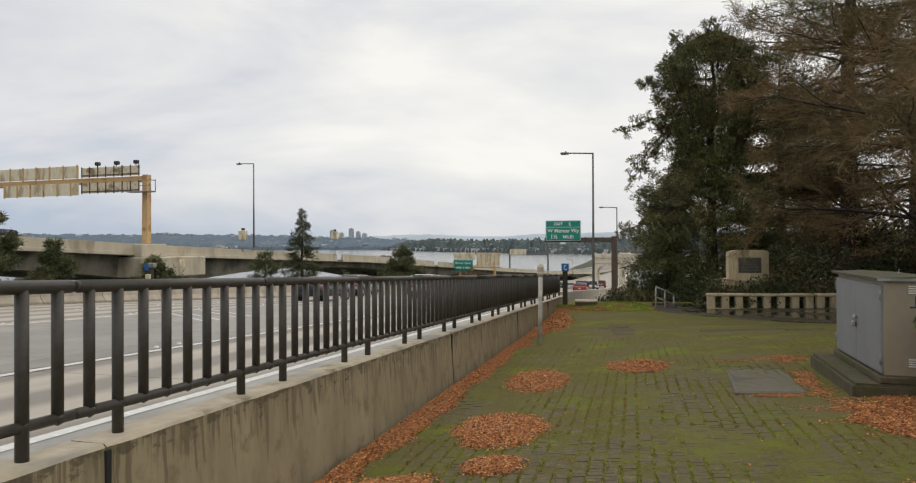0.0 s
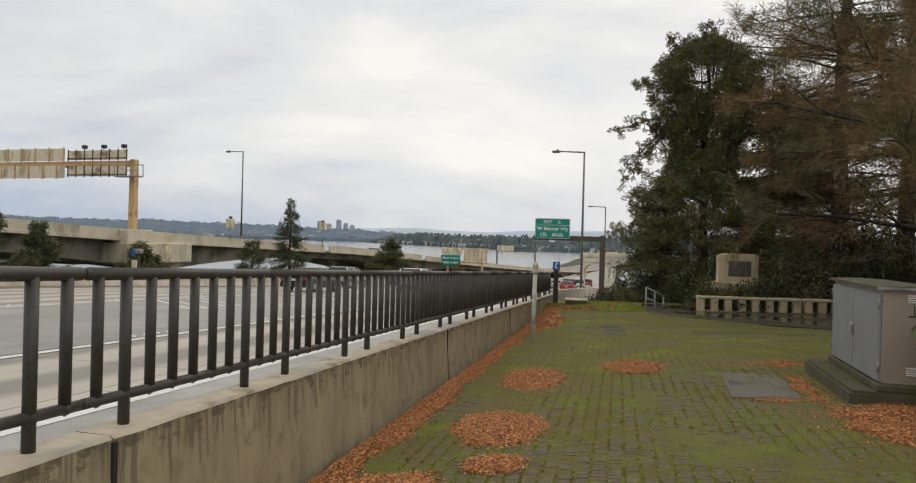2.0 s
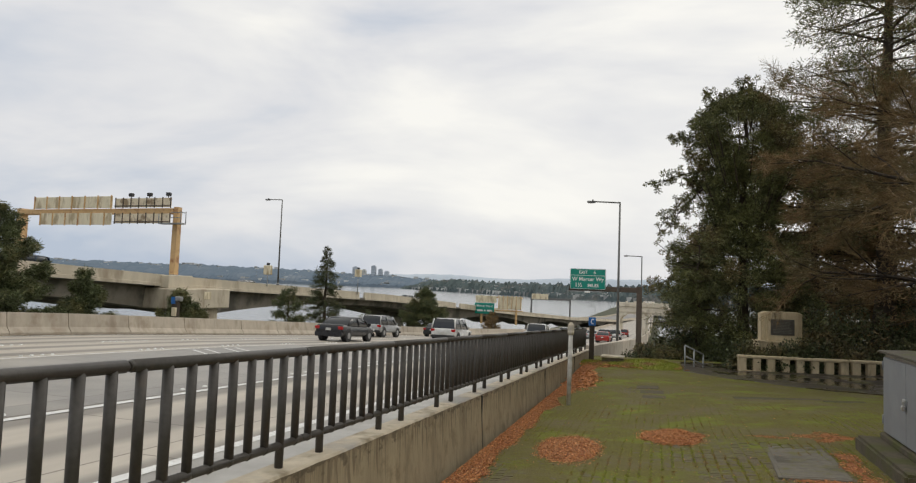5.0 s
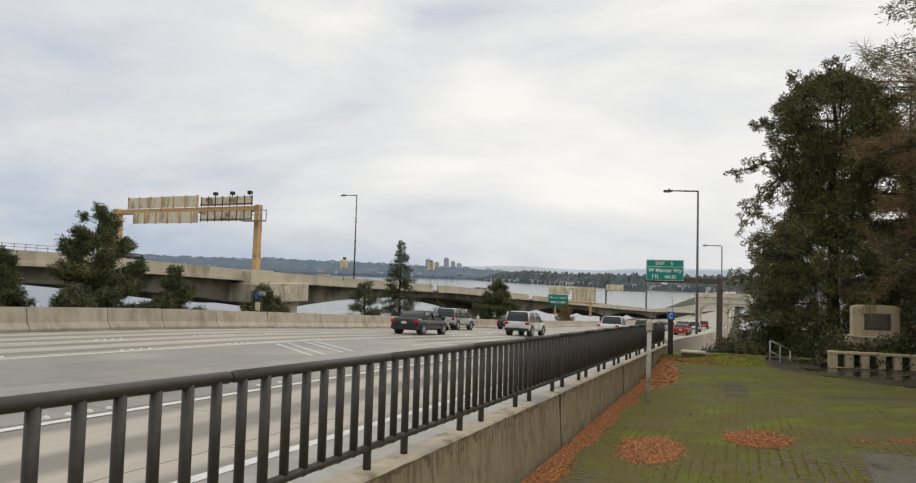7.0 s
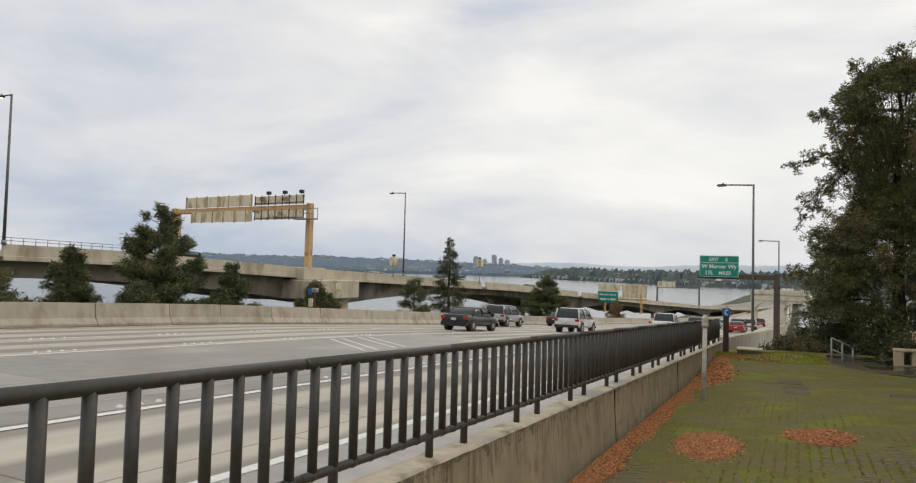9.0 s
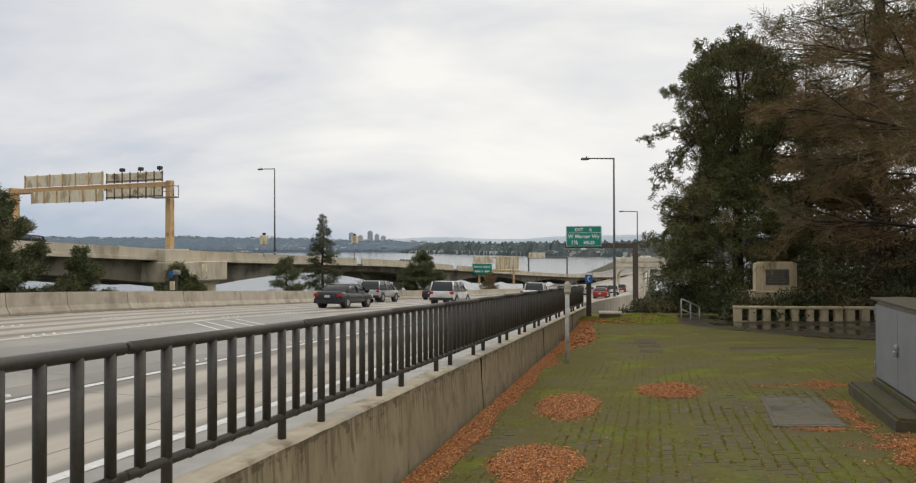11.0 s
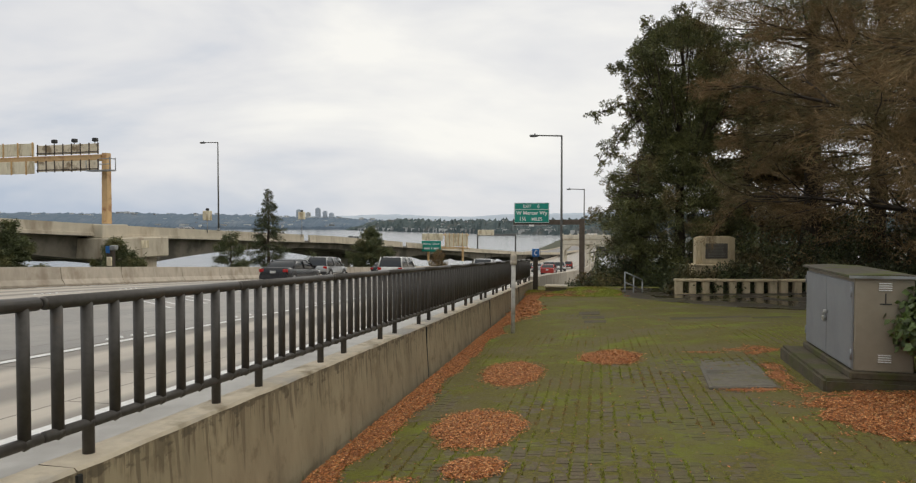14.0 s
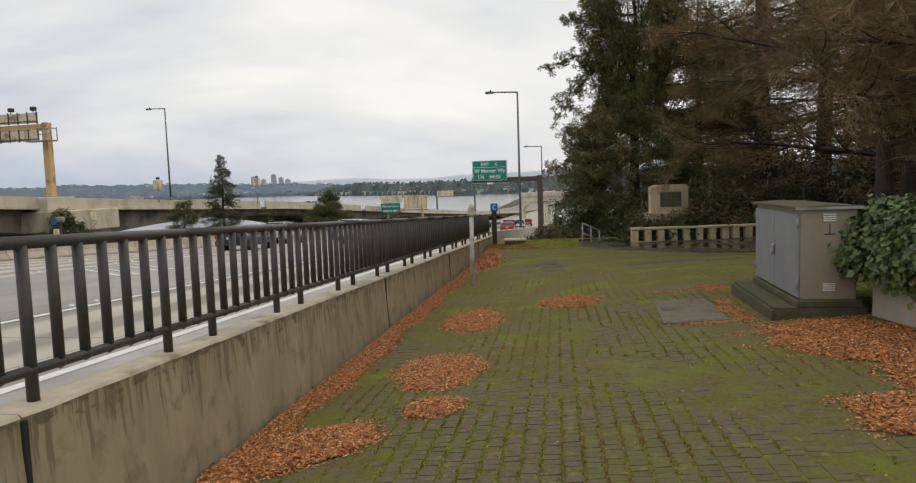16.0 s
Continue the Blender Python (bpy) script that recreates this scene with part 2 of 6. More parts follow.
# distance haze is mixed into the shore, island, hill and hazy tower colours
M["hill"] = mat("haze_tinted_shore", (0.145, 0.190, 0.240), (0.175, 0.215, 0.26), 0.02, 1.0, c3=(0.23, 0.26, 0.29), scale3=0.006, lim3=(0.55, 0.75), spec=0.0)
M["hill2"] = mat("haze_tinted_island", (0.085, 0.112, 0.115), (0.125, 0.15, 0.15), 0.03, 1.0, c3=(0.17, 0.17, 0.155), scale3=0.012, lim3=(0.55, 0.7), spec=0.0)
M["mountain"] = mat("haze_blue_hills", (0.50, 0.56, 0.63), (0.54, 0.60, 0.66), 0.002, 1.0, spec=0.0)
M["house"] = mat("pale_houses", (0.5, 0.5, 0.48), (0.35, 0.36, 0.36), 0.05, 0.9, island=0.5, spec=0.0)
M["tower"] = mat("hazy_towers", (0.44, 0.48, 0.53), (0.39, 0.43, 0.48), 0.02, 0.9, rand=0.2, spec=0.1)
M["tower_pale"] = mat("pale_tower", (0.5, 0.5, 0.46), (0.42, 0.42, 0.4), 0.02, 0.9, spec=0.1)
M["pale_bridge"] = mat("pale_concrete_bridge", (0.74, 0.68, 0.56), (0.62, 0.56, 0.45), 0.6, 0.9, c3=(0.42, 0.35, 0.26), scale3=0.3, lim3=(0.55, 0.7))
M["tyre"] = mat("tyre_rubber", (0.02, 0.02, 0.02), (0.03, 0.03, 0.03), 20, 0.85)
M["rim"] = mat("alloy_rim", (0.4, 0.4, 0.4), (0.3, 0.3, 0.3), 20, 0.35, 0.8)
M["glass_dark"] = mat("dark_car_glass", (0.03, 0.035, 0.04), (0.025, 0.03, 0.035), 5, 0.06)
M["lens_red"] = mat("red_tail_lamp", (0.45, 0.012, 0.012), (0.35, 0.01, 0.01), 20, 0.2)
M["lens_clear"] = mat("clear_head_lamp", (0.6, 0.6, 0.6), (0.5, 0.5, 0.5), 20, 0.15)
M["lamp_on"] = mat("glowing_lamp_lens", (0.8, 0.7, 0.5), (0.8, 0.7, 0.5), 5, 0.4)
lb = M["lamp_on"].node_tree.nodes["Principled BSDF"]
lb.inputs["Emission Color"].default_value, lb.inputs["Emission Strength"].default_value = (1.0, 0.72, 0.42, 1), 4.0
M["trim"] = mat("black_trim", (0.025, 0.025, 0.026), (0.03, 0.03, 0.03), 20, 0.6)
M["plate_bar"] = mat("number_plate", (0.6, 0.6, 0.58), (0.5, 0.5, 0.48), 20, 0.5)
CAR = {}
for cn, cc in (("black", (0.012, 0.013, 0.016)), ("white", (0.72, 0.72, 0.70)), ("silver", (0.42, 0.43, 0.43)), ("red", (0.35, 0.03, 0.02)),
               ("grey", (0.12, 0.125, 0.13)), ("blue", (0.03, 0.06, 0.11)), ("tan", (0.42, 0.36, 0.26))):
    CAR[cn] = mat("car_paint_" + cn, cc, tuple(0.93 * v for v in cc), 2, 0.25, 0.3 if cn in ("silver", "grey") else 0.0, c3=tuple(0.75 * v + 0.015 for v in cc), scale3=1.2)



def drips(m):
    """Dark runs that start at the coping, each of its own length, and green patches here and there."""
    tr = m.node_tree
    pbs = tr.nodes["Principled BSDF"]
    was = pbs.inputs["Base Color"].links[0].from_socket
    uvs = tr.nodes.new("ShaderNodeUVMap").outputs[0]
    sp = tr.nodes.new("ShaderNodeSeparateXYZ")
    tr.links.new(uvs, sp.inputs[0])

    def streak(sc, lo, hi, fade0, fade1):
        mp = tr.nodes.new("ShaderNodeMapping")
        mp.inputs["Scale"].default_value = sc
        tr.links.new(uvs, mp.inputs[0])
        n = tr.nodes.new("ShaderNodeTexNoise")
        n.inputs["Scale"].default_value, n.inputs["Detail"].default_value, n.inputs["Roughness"].default_value = 1.0, 5.0, 0.6
        tr.links.new(mp.outputs[0], n.inputs["Vector"])
        dn = tr.nodes.new("ShaderNodeMapRange")
        dn.inputs["From Min"].default_value, dn.inputs["From Max"].default_value = fade0, fade1
        dn.inputs["To Min"].default_value, dn.inputs["To Max"].default_value = 0.10, -0.16
        tr.links.new(sp.outputs[1], dn.inputs["Value"])
        ad = tr.nodes.new("ShaderNodeMath")
        tr.links.new(n.outputs[0], ad.inputs[0])
        tr.links.new(dn.outputs[0], ad.inputs[1])
        r = tr.nodes.new("ShaderNodeMapRange")
        r.inputs["From Min"].default_value, r.inputs["From Max"].default_value = lo, hi
        tr.links.new(ad.outputs[0], r.inputs["Value"])
        return r.outputs[0]

    for fac, c in ((streak((24.0, 1.6, 1), 0.53, 0.62, 0.02, 0.6), (0.16, 0.125, 0.078, 1)), (streak((7.0, 12.0, 1), 0.53, 0.60, 0.0, 0.2), (0.105, 0.082, 0.052, 1)),
                   (streak((9.0, 2.0, 1), 0.60, 0.68, 0.95, 0.45), (0.15, 0.15, 0.06, 1))):
        soft = tr.nodes.new("ShaderNodeMath")
        soft.operation = "MULTIPLY"
        soft.inputs[1].default_value = 0.72
        tr.links.new(fac, soft.inputs[0])
        x = tr.nodes.new("ShaderNodeMix")
        x.data_type = "RGBA"
        tr.links.new(soft.outputs[0], x.inputs[0])
        tr.links.new(was, x.inputs[6])
        x.inputs[7].default_value = c
        was = x.outputs[2]
    tr.links.new(was, pbs.inputs["Base Color"])


drips(M["concrete"])

# road surface: concrete lanes with wheel tracks and transverse joints, laid out along the road
rm = mat("worn_road_concrete", (0.55, 0.495, 0.41), (0.45, 0.40, 0.335), 1.2, 0.6, bump=0.003, bscale=40, c3=(0.34, 0.31, 0.26), scale3=0.12, lim3=(0.5, 0.68), uv=True, stretch=(0.25, 1, 1), rough2=0.4)
nt = rm.node_tree
pb = nt.nodes["Principled BSDF"]
old = pb.inputs["Base Color"].links[0].from_socket
uvn = nt.nodes.new("ShaderNodeUVMap")
sep = nt.nodes.new("ShaderNodeSeparateXYZ")
nt.links.new(uvn.outputs[0], sep.inputs[0])


def math_node(op, a, b=None):
    n = nt.nodes.new("ShaderNodeMath")
    n.operation = op
    for i, v in enumerate((a, b)):
        if v is None:
            continue
        if isinstance(v, (int, float)):
            n.inputs[i].default_value = v
        else:
            nt.links.new(v, n.inputs[i])
    return n.outputs[0]


# two wheel tracks a lane, each a soft dark band
wave = math_node("SINE", math_node("MULTIPLY", math_node("ADD", sep.outputs[1], -2.3), 2 * math.pi / 1.77))
stn = nt.nodes.new("ShaderNodeTexNoise")
stn.inputs["Scale"].default_value = 0.9
mps = nt.nodes.new("ShaderNodeMapping")
mps.inputs["Scale"].default_value = (0.08, 1.0, 1)
nt.links.new(uvn.outputs[0], mps.inputs[0])
nt.links.new(mps.outputs[0], stn.inputs["Vector"])
band = nt.nodes.new("ShaderNodeMapRange")
band.inputs["From Min"].default_value, band.inputs["From Max"].default_value = -0.35, 0.55
nt.links.new(math_node("ADD", wave, math_node("MULTIPLY", math_node("ADD", stn.outputs[0], -0.5), 1.6)), band.inputs["Value"])
mixw = nt.nodes.new("ShaderNodeMix")
mixw.data_type = "RGBA"
nt.links.new(math_node("MULTIPLY", band.outputs[0], 0.8), mixw.inputs[0])
nt.links.new(old, mixw.inputs[6])
mixw.inputs[7].default_value = (0.20, 0.18, 0.155, 1)
nt.links.new(mixw.outputs[2], pb.inputs["Base Color"])
M["road"] = rm


def slabs(m, wide, tall, lo, gap):
    """Cast slabs: each a little different in tone, with thin dark joints, laid along the road."""
    tr = m.node_tree
    pbs = tr.nodes["Principled BSDF"]
    was = pbs.inputs["Base Color"].links[0].from_socket
    u = tr.nodes.new("ShaderNodeUVMap")
    br = tr.nodes.new("ShaderNodeTexBrick")
    br.offset = 0.37
    for key, v in (("Scale", 1.0), ("Brick Width", wide), ("Row Height", tall), ("Mortar Size", gap), ("Mortar Smooth", 0.3), ("Bias", 0.0)):
        br.inputs[key].default_value = v
    br.inputs["Color1"].default_value = (1, 1, 1, 1)
    br.inputs["Color2"].default_value = (lo, lo, lo, 1)
    br.inputs["Mortar"].default_value = (0.42, 0.4, 0.38, 1)
    tr.links.new(u.outputs[0], br.inputs["Vector"])
    mu = tr.nodes.new("ShaderNodeMix")
    mu.data_type, mu.blend_type = "RGBA", "MULTIPLY"
    mu.inputs[0].default_value = 1.0
    tr.links.new(was, mu.inputs[6])
    tr.links.new(br.outputs[0], mu.inputs[7])
    tr.links.new(mu.outputs[2], pbs.inputs["Base Color"])


slabs(rm, 4.6, 3.6, 0.86, 0.018)
asph = mat("grey_asphalt_strip", (0.34, 0.315, 0.275), (0.27, 0.25, 0.22), 2, 0.45, bump=0.004, bscale=60, c3=(0.42, 0.385, 0.33), scale3=0.25, lim3=(0.5, 0.65), uv=True)
M["asphalt"] = asph
slabs(asph, 5.2, 2.45, 0.72, 0.02)
M["shoulder"] = mat("pale_damp_shoulder", (0.40, 0.385, 0.35), (0.33, 0.315, 0.285), 2, 0.45, bump=0.003, bscale=60, c3=(0.27, 0.25, 0.22), scale3=0.5, lim3=(0.5, 0.66))

M["gutter"] = mat("gutter_dirt", (0.17, 0.13, 0.085), (0.10, 0.078, 0.052), 1.5, 0.9, bump=0.01, bscale=8, c3=(0.30, 0.25, 0.18), scale3=0.6, lim3=(0.52, 0.66))

# ---- building tools ----


def part(name, bm, material, parent=None, label=""):
    """Links a bmesh as one mesh object, under a thing when one is given."""
    me = bpy.data.meshes.new(name)
    bm.to_mesh(me)
    bm.free()
    me.materials.append(material)
    ob = new(name, me)
    if parent is not None:
        ob.parent = parent
    if label:
        ob["label"] = label
    return ob


def np_part(name, V, F, material, parent=None, smooth=False):
    me = bpy.data.meshes.new(name)
    me.from_pydata(np.asarray(V, float).reshape(-1, 3).tolist(), [], [list(f) for f in F])
    me.materials.append(material)
    if smooth:
        me.shade_smooth()
    ob = new(name, me)
    if parent is not None:
        ob.parent = parent
    return ob


def empty(name, loc=(0, 0, 0), rz=0.0):
    ob = new(name)
    ob.empty_display_size = 0.1
    ob.matrix_basis = pose(*loc, 0, 0, rz)
    return ob


def add_box(bm, lo, hi, bevel=0.0, m=None, seg=1):
    r = bmesh.ops.create_cube(bm, size=1.0)
    vs = r["verts"]
    c, d = [(a + b) / 2 for a, b in zip(lo, hi)], [b - a for a, b in zip(lo, hi)]
    for v in vs:
        v.co = Vector((c[i] + v.co[i] * d[i] for i in range(3)))
    if bevel:
        es = list({e for v in vs for e in v.link_edges})
        out = bmesh.ops.bevel(bm, geom=es, offset=bevel, segments=seg, affect="EDGES", clamp_overlap=True)
        vs = list({v for f in out["faces"] for v in f.verts} | {v for v in vs if v.is_valid})
    if m is not None:
        bmesh.ops.transform(bm, matrix=m, verts=vs)
    return vs


def box(lo, hi, bevel=0.0, m=None, seg=1):
    bm = bmesh.new()
    add_box(bm, lo, hi, bevel, m, seg)
    return bm


def add_rod(bm, p0, p1, r0, r1=None, n=10):
    p0, p1 = Vector(p0), Vector(p1)
    d = p1 - p0
    m = Matrix.Translation((p0 + p1) / 2) @ d.to_track_quat("Z", "Y").to_matrix().to_4x4()
    bmesh.ops.create_cone(bm, cap_ends=True, segments=n, radius1=r0, radius2=r0 if r1 is None else r1, depth=d.length, matrix=m)


def rod(p0, p1, r0, r1=None, n=10):
    bm = bmesh.new()
    add_rod(bm, p0, p1, r0, r1, n)
    for f in bm.faces:
        f.smooth = len(f.verts) == 4
    return bm


def prism(poly, a0, a1, axis="x"):
    """A polygon (pairs) drawn out along an axis."""
    bm = bmesh.new()
    mk = {"x": lambda p, a: (a, p[0], p[1]), "y": lambda p, a: (p[0], a, p[1]), "z": lambda p, a: (p[0], p[1], a)}[axis]
    v0, v1 = [bm.verts.new(mk(p, a0)) for p in poly], [bm.verts.new(mk(p, a1)) for p in poly]
    bm.faces.new(v0), bm.faces.new(v1)
    for i in range(len(poly)):
        j = (i + 1) % len(poly)
        bm.faces.new((v0[i], v0[j], v1[j], v1[i]))
    bmesh.ops.recalc_face_normals(bm, faces=bm.faces)
    return bm


def tubes(segs, k=4):
    """Tapered branches: segs is rows of x0 y0 z0 x1 y1 z1 r0 r1."""
    S = np.asarray(segs, float)
    p0, p1, r0, r1 = S[:, :3], S[:, 3:6], S[:, 6], S[:, 7]
    d = p1 - p0
    d /= np.linalg.norm(d, axis=1, keepdims=True) + 1e-9
    h = np.where(np.abs(d[:, 2:3]) < 0.9, np.array([[0, 0, 1.0]]), np.array([[1.0, 0, 0]]))
    a = np.cross(d, h)
    a /= np.linalg.norm(a, axis=1, keepdims=True) + 1e-9
    b = np.cross(d, a)
    V = np.zeros((len(S), 2 * k, 3))
    for i in range(k):
        c, s = math.cos(2 * math.pi * i / k), math.sin(2 * math.pi * i / k)
        o = a * c + b * s
        V[:, i], V[:, k + i] = p0 + o * r0[:, None], p1 + o * r1[:, None]
    base = (np.arange(len(S)) * 2 * k)[:, None, None]
    q = np.array([[i, (i + 1) % k, k + (i + 1) % k, k + i] for i in range(k)])[None]
    return V.reshape(-1, 3), (base + q).reshape(-1, 4)


def sweep(pts, radii, k=9):
    """One closed tapered stem through the points."""
    V, F = [], []
    for p, r in zip(pts, radii):
        for i in range(k):
            a = 2 * math.pi * i / k
            V.append((p[0] + r * math.cos(a), p[1] + r * math.sin(a), p[2]))
    n = len(pts)
    for j in range(n - 1):
        for i in range(k):
            F.append((j * k + i, j * k + (i + 1) % k, (j + 1) * k + (i + 1) % k, (j + 1) * k + i))
    F += [tuple(range(k - 1, -1, -1)), tuple((n - 1) * k + i for i in range(k))]
    return V, F


def leaves(P, D, N, L, W, fold=0.25):
    """Folded leaves: base points P, directions D, up hints N, lengths L, widths W."""
    D = D / (np.linalg.norm(D, axis=1, keepdims=True) + 1e-9)
    S = np.cross(D, N)
    S /= np.linalg.norm(S, axis=1, keepdims=True) + 1e-9
    U = np.cross(S, D)
    L, W = np.asarray(L).reshape(-1, 1), np.asarray(W).reshape(-1, 1)
    V = np.stack([P, P + D * L * 0.45 + S * W / 2 + U * W * fold, P + D * L, P + D * L * 0.45 - S * W / 2 + U * W * fold], 1)
    b = (np.arange(len(P)) * 4)[:, None, None]
    F = b + np.array([[0, 1, 2], [0, 2, 3]])[None]
    return V.reshape(-1, 3), F.reshape(-1, 3)


def unit(rng, n):
    v = rng.normal(size=(n, 3))
    return v / np.linalg.norm(v, axis=1, keepdims=True)


# ---- the plan: s runs along the road wall, l across it towards the road ----
UX, UY = 0.1354, 0.9908


def at(s, l, z=0.0):
    return (-1.336 + UX * s - UY * l, UY * s + UX * l, z)


ROAD_RZ = -math.degrees(math.atan2(UX, UY))


def profile(knots):
    ks, kz = [k[0] for k in knots], [k[1] for k in knots]

    def f(s):
        s = np.asarray(s, float)
        return np.interp(s - 3, ks, kz) * 0.25 + np.interp(s, ks, kz) * 0.5 + np.interp(s + 3, ks, kz) * 0.25
    return f


road_z = profile([(-60, 2.9), (25, -0.725), (85, -4.45), (150, -8.0), (300, -15.0), (420, -18.6), (520, -19.2), (3000, -19.2)])


def wall_z(s):
    return 0.89 - 0.043 * (UY * s - 3.5)


def smooth(a, b, x):
    t = np.clip((np.asarray(x, float) - a) / (b - a), 0, 1)
    return t * t * (3 - 2 * t)


def plaza_z(x, y):
    return -0.033 * (np.minimum(y, 17.0) - 9.6) + 0.075 * (x - 0.72) * (1 - 0.85 * smooth(11, 20, y))


def to_sl(x, y):
    return (x + 1.336) * UX + y * UY, -(x + 1.336) * UY + y * UX


def land_z(x, y):
    """The sheet of ground under and beyond everything."""
    s, l = to_sl(x, y)
    zr = road_z(s)
    left = zr - 0.5 - 0.13 * np.maximum(l - 25, 0)
    right = plaza_z(x, np.minimum(y, 24)) - 0.12 - 0.30 * np.maximum(s - 24.5, 0)
    right = np.maximum(right, zr - 6.0)
    z = np.where(l > -0.2, left, right)
    return np.maximum(z, -30.0)


# ---- ground, water, distance ----


def grid_sheet(name, xs, ys, zf, material):
    X, Y = np.meshgrid(xs, ys)
    Z = zf(X, Y)
    n, m = len(xs), len(ys)
    V = np.stack([X, Y, Z], -1).reshape(-1, 3)
    i = np.arange(n * m).reshape(m, n)
    F = np.stack([i[:-1, :-1], i[:-1, 1:], i[1:, 1:], i[1:, :-1]], -1).reshape(-1, 4)
    return np_part(name, V, F, material, smooth=True)


far = [-4000, -2500, -1500, -900, -600, -400, -280, -200, -140]
gx = np.array(far + list(np.arange(-100, 60, 1.0)) + [64, 70, 80, 100, 140, 200, 280, 400, 600, 900, 1500, 2500, 4000])
gy = np.array([-400, -200, -100, -60] + list(np.arange(-40, 130, 1.5)) + list(np.arange(130, 500, 12)) + [520, 700, 1000, 1500, 2500, 4500])
tagged(grid_sheet("ground", gx, gy, land_z, M["soil"]), "wooded soil slope falling to the lake", "ground", kind="structure")
tagged(grid_sheet("water", np.linspace(-4500, 4500, 40), np.linspace(60, 4700, 40), lambda X, Y: X * 0 - 24.5, M["water"]), "pale grey lake with a lightly rippled surface", "lake", kind="structure")


def shore(name, x0, x1, yf, hf, material, step, label, bump, seed, deep=260.0):
    """A far wooded shore: a rising bank with an uneven tree line."""
    rng = np.random.default_rng(seed)
    xs = np.arange(x0, x1, step)
    V, rows = [], ((0, 0.0), (0.02, 0.16), (0.12, 0.35), (0.35, 0.6), (0.65, 0.85), (1.0, 1.0))
    for x in xs:
        h, y = hf(x), yf(x)
        for d, k in rows:
            crown = bump * rng.random() ** 2.2 * (1.0 if k > 0.1 else 0.0)
            V.append((x, y + deep * d, -25.0 + (h + 25.0) * k + crown))
        V.append((x, y + deep * 1.3, -30.0))
    m = len(rows) + 1
    F = [(a * m + b, (a + 1) * m + b, (a + 1) * m + b + 1, a * m + b + 1) for a in range(len(xs) - 1) for b in range(m - 1)]
    return tagged(np_part(name, V, F, material), label, "shore", kind="structure")


def island_y(x):
    return float(np.interp(x, [-700, -400, 0, 200, 700, 1500], [3000, 2500, 1850, 1700, 1500, 1300]))


def island_h(x):
    return float(np.interp(x, [-720, -600, -420, -250, -60, 60, 250, 700, 1500], [-24, 14, 20, 14, 12, 8, 14, 26, 30])) + 5 * noise.noise((x * 0.006, 1.3, 0))


def north_h(x):
    return float(np.interp(x, [-4400, -2900, -2200, -1500, -1000, -600, 0], [62, 66, 60, 52, 38, 20, 6])) + 9 * noise.noise((x * 0.0022, 4.1, 0))


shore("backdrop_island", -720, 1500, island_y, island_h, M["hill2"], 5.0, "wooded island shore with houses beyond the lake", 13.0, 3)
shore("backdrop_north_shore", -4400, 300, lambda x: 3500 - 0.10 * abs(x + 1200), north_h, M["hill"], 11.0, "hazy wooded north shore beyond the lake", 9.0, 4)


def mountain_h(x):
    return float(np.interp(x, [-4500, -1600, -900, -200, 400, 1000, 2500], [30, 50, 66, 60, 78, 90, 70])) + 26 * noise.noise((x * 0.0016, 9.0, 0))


shore("backdrop_mountains", -4500, 2600, lambda x: 4350.0, mountain_h, M["mountain"], 30.0, "faint far hills coloured with blue haze", 4.0, 5, deep=120.0)

# houses on the far shores, uncountable specks
rng = np.random.default_rng(11)
bmh = bmesh.new()
for i in range(300):
    x = rng.uniform(-650, 700)
    w, h = rng.uniform(5, 13), rng.uniform(3, 6.5)
    k = rng.random() ** 2
    y = island_y(x) + 4 + 230 * k
    z = -25 + (island_h(x) + 25) * min(1.0, 0.17 + 0.9 * k) + 1.0
    add_box(bmh, (x - w / 2, y - 4, z - 6), (x + w / 2, y + 4, z + h))
tagged(part("shore_houses", bmh, M["house"]), "pale houses scattered among trees on the island", "houses", kind="stuff")
bmh = bmesh.new()
for i in range(260):
    x = rng.uniform(-3300, -700)
    w, h = rng.uniform(9, 34), rng.uniform(4, 9)
    k = rng.random()
    y = 3500 - 0.10 * abs(x + 1200) + 4 + 250 * k
    z = -25 + (north_h(x) + 25) * min(1.0, 0.17 + 0.87 * k) + 3.0
    add_box(bmh, (x - w / 2, y - 5, z - 8), (x + w / 2, y + 5, z + h))
tagged(part("north_houses", bmh, M["house"]), "pale houses scattered on the north shore", "houses", kind="stuff")


def tower(x, y, w, d, h, material):
    t = empty("office_tower", (x, y, -20))
    part("wall", box((-w / 2, -d / 2, 0), (w / 2, d / 2, h), 0.6), material, t)
    part("roof", box((-w * 0.3, -d * 0.3, h), (w * 0.3, d * 0.3, h + 5), 0.3), material, t)
    n = int(h // 14)
    for i in range(n):
        part("window", box((-w / 2 + 2, -d / 2 - 0.4, 8 + i * 14), (w / 2 - 2, -d / 2 + 0.2, 15 + i * 14)), material, t)
    tagged(t, "hazy high-rise tower across the lake", "building", "far skyline")


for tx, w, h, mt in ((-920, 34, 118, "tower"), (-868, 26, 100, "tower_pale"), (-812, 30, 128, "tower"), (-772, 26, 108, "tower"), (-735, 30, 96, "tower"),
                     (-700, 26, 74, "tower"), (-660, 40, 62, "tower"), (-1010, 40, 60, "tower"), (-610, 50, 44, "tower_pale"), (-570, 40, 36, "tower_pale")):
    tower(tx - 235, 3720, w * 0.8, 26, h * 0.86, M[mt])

# ---- road ----


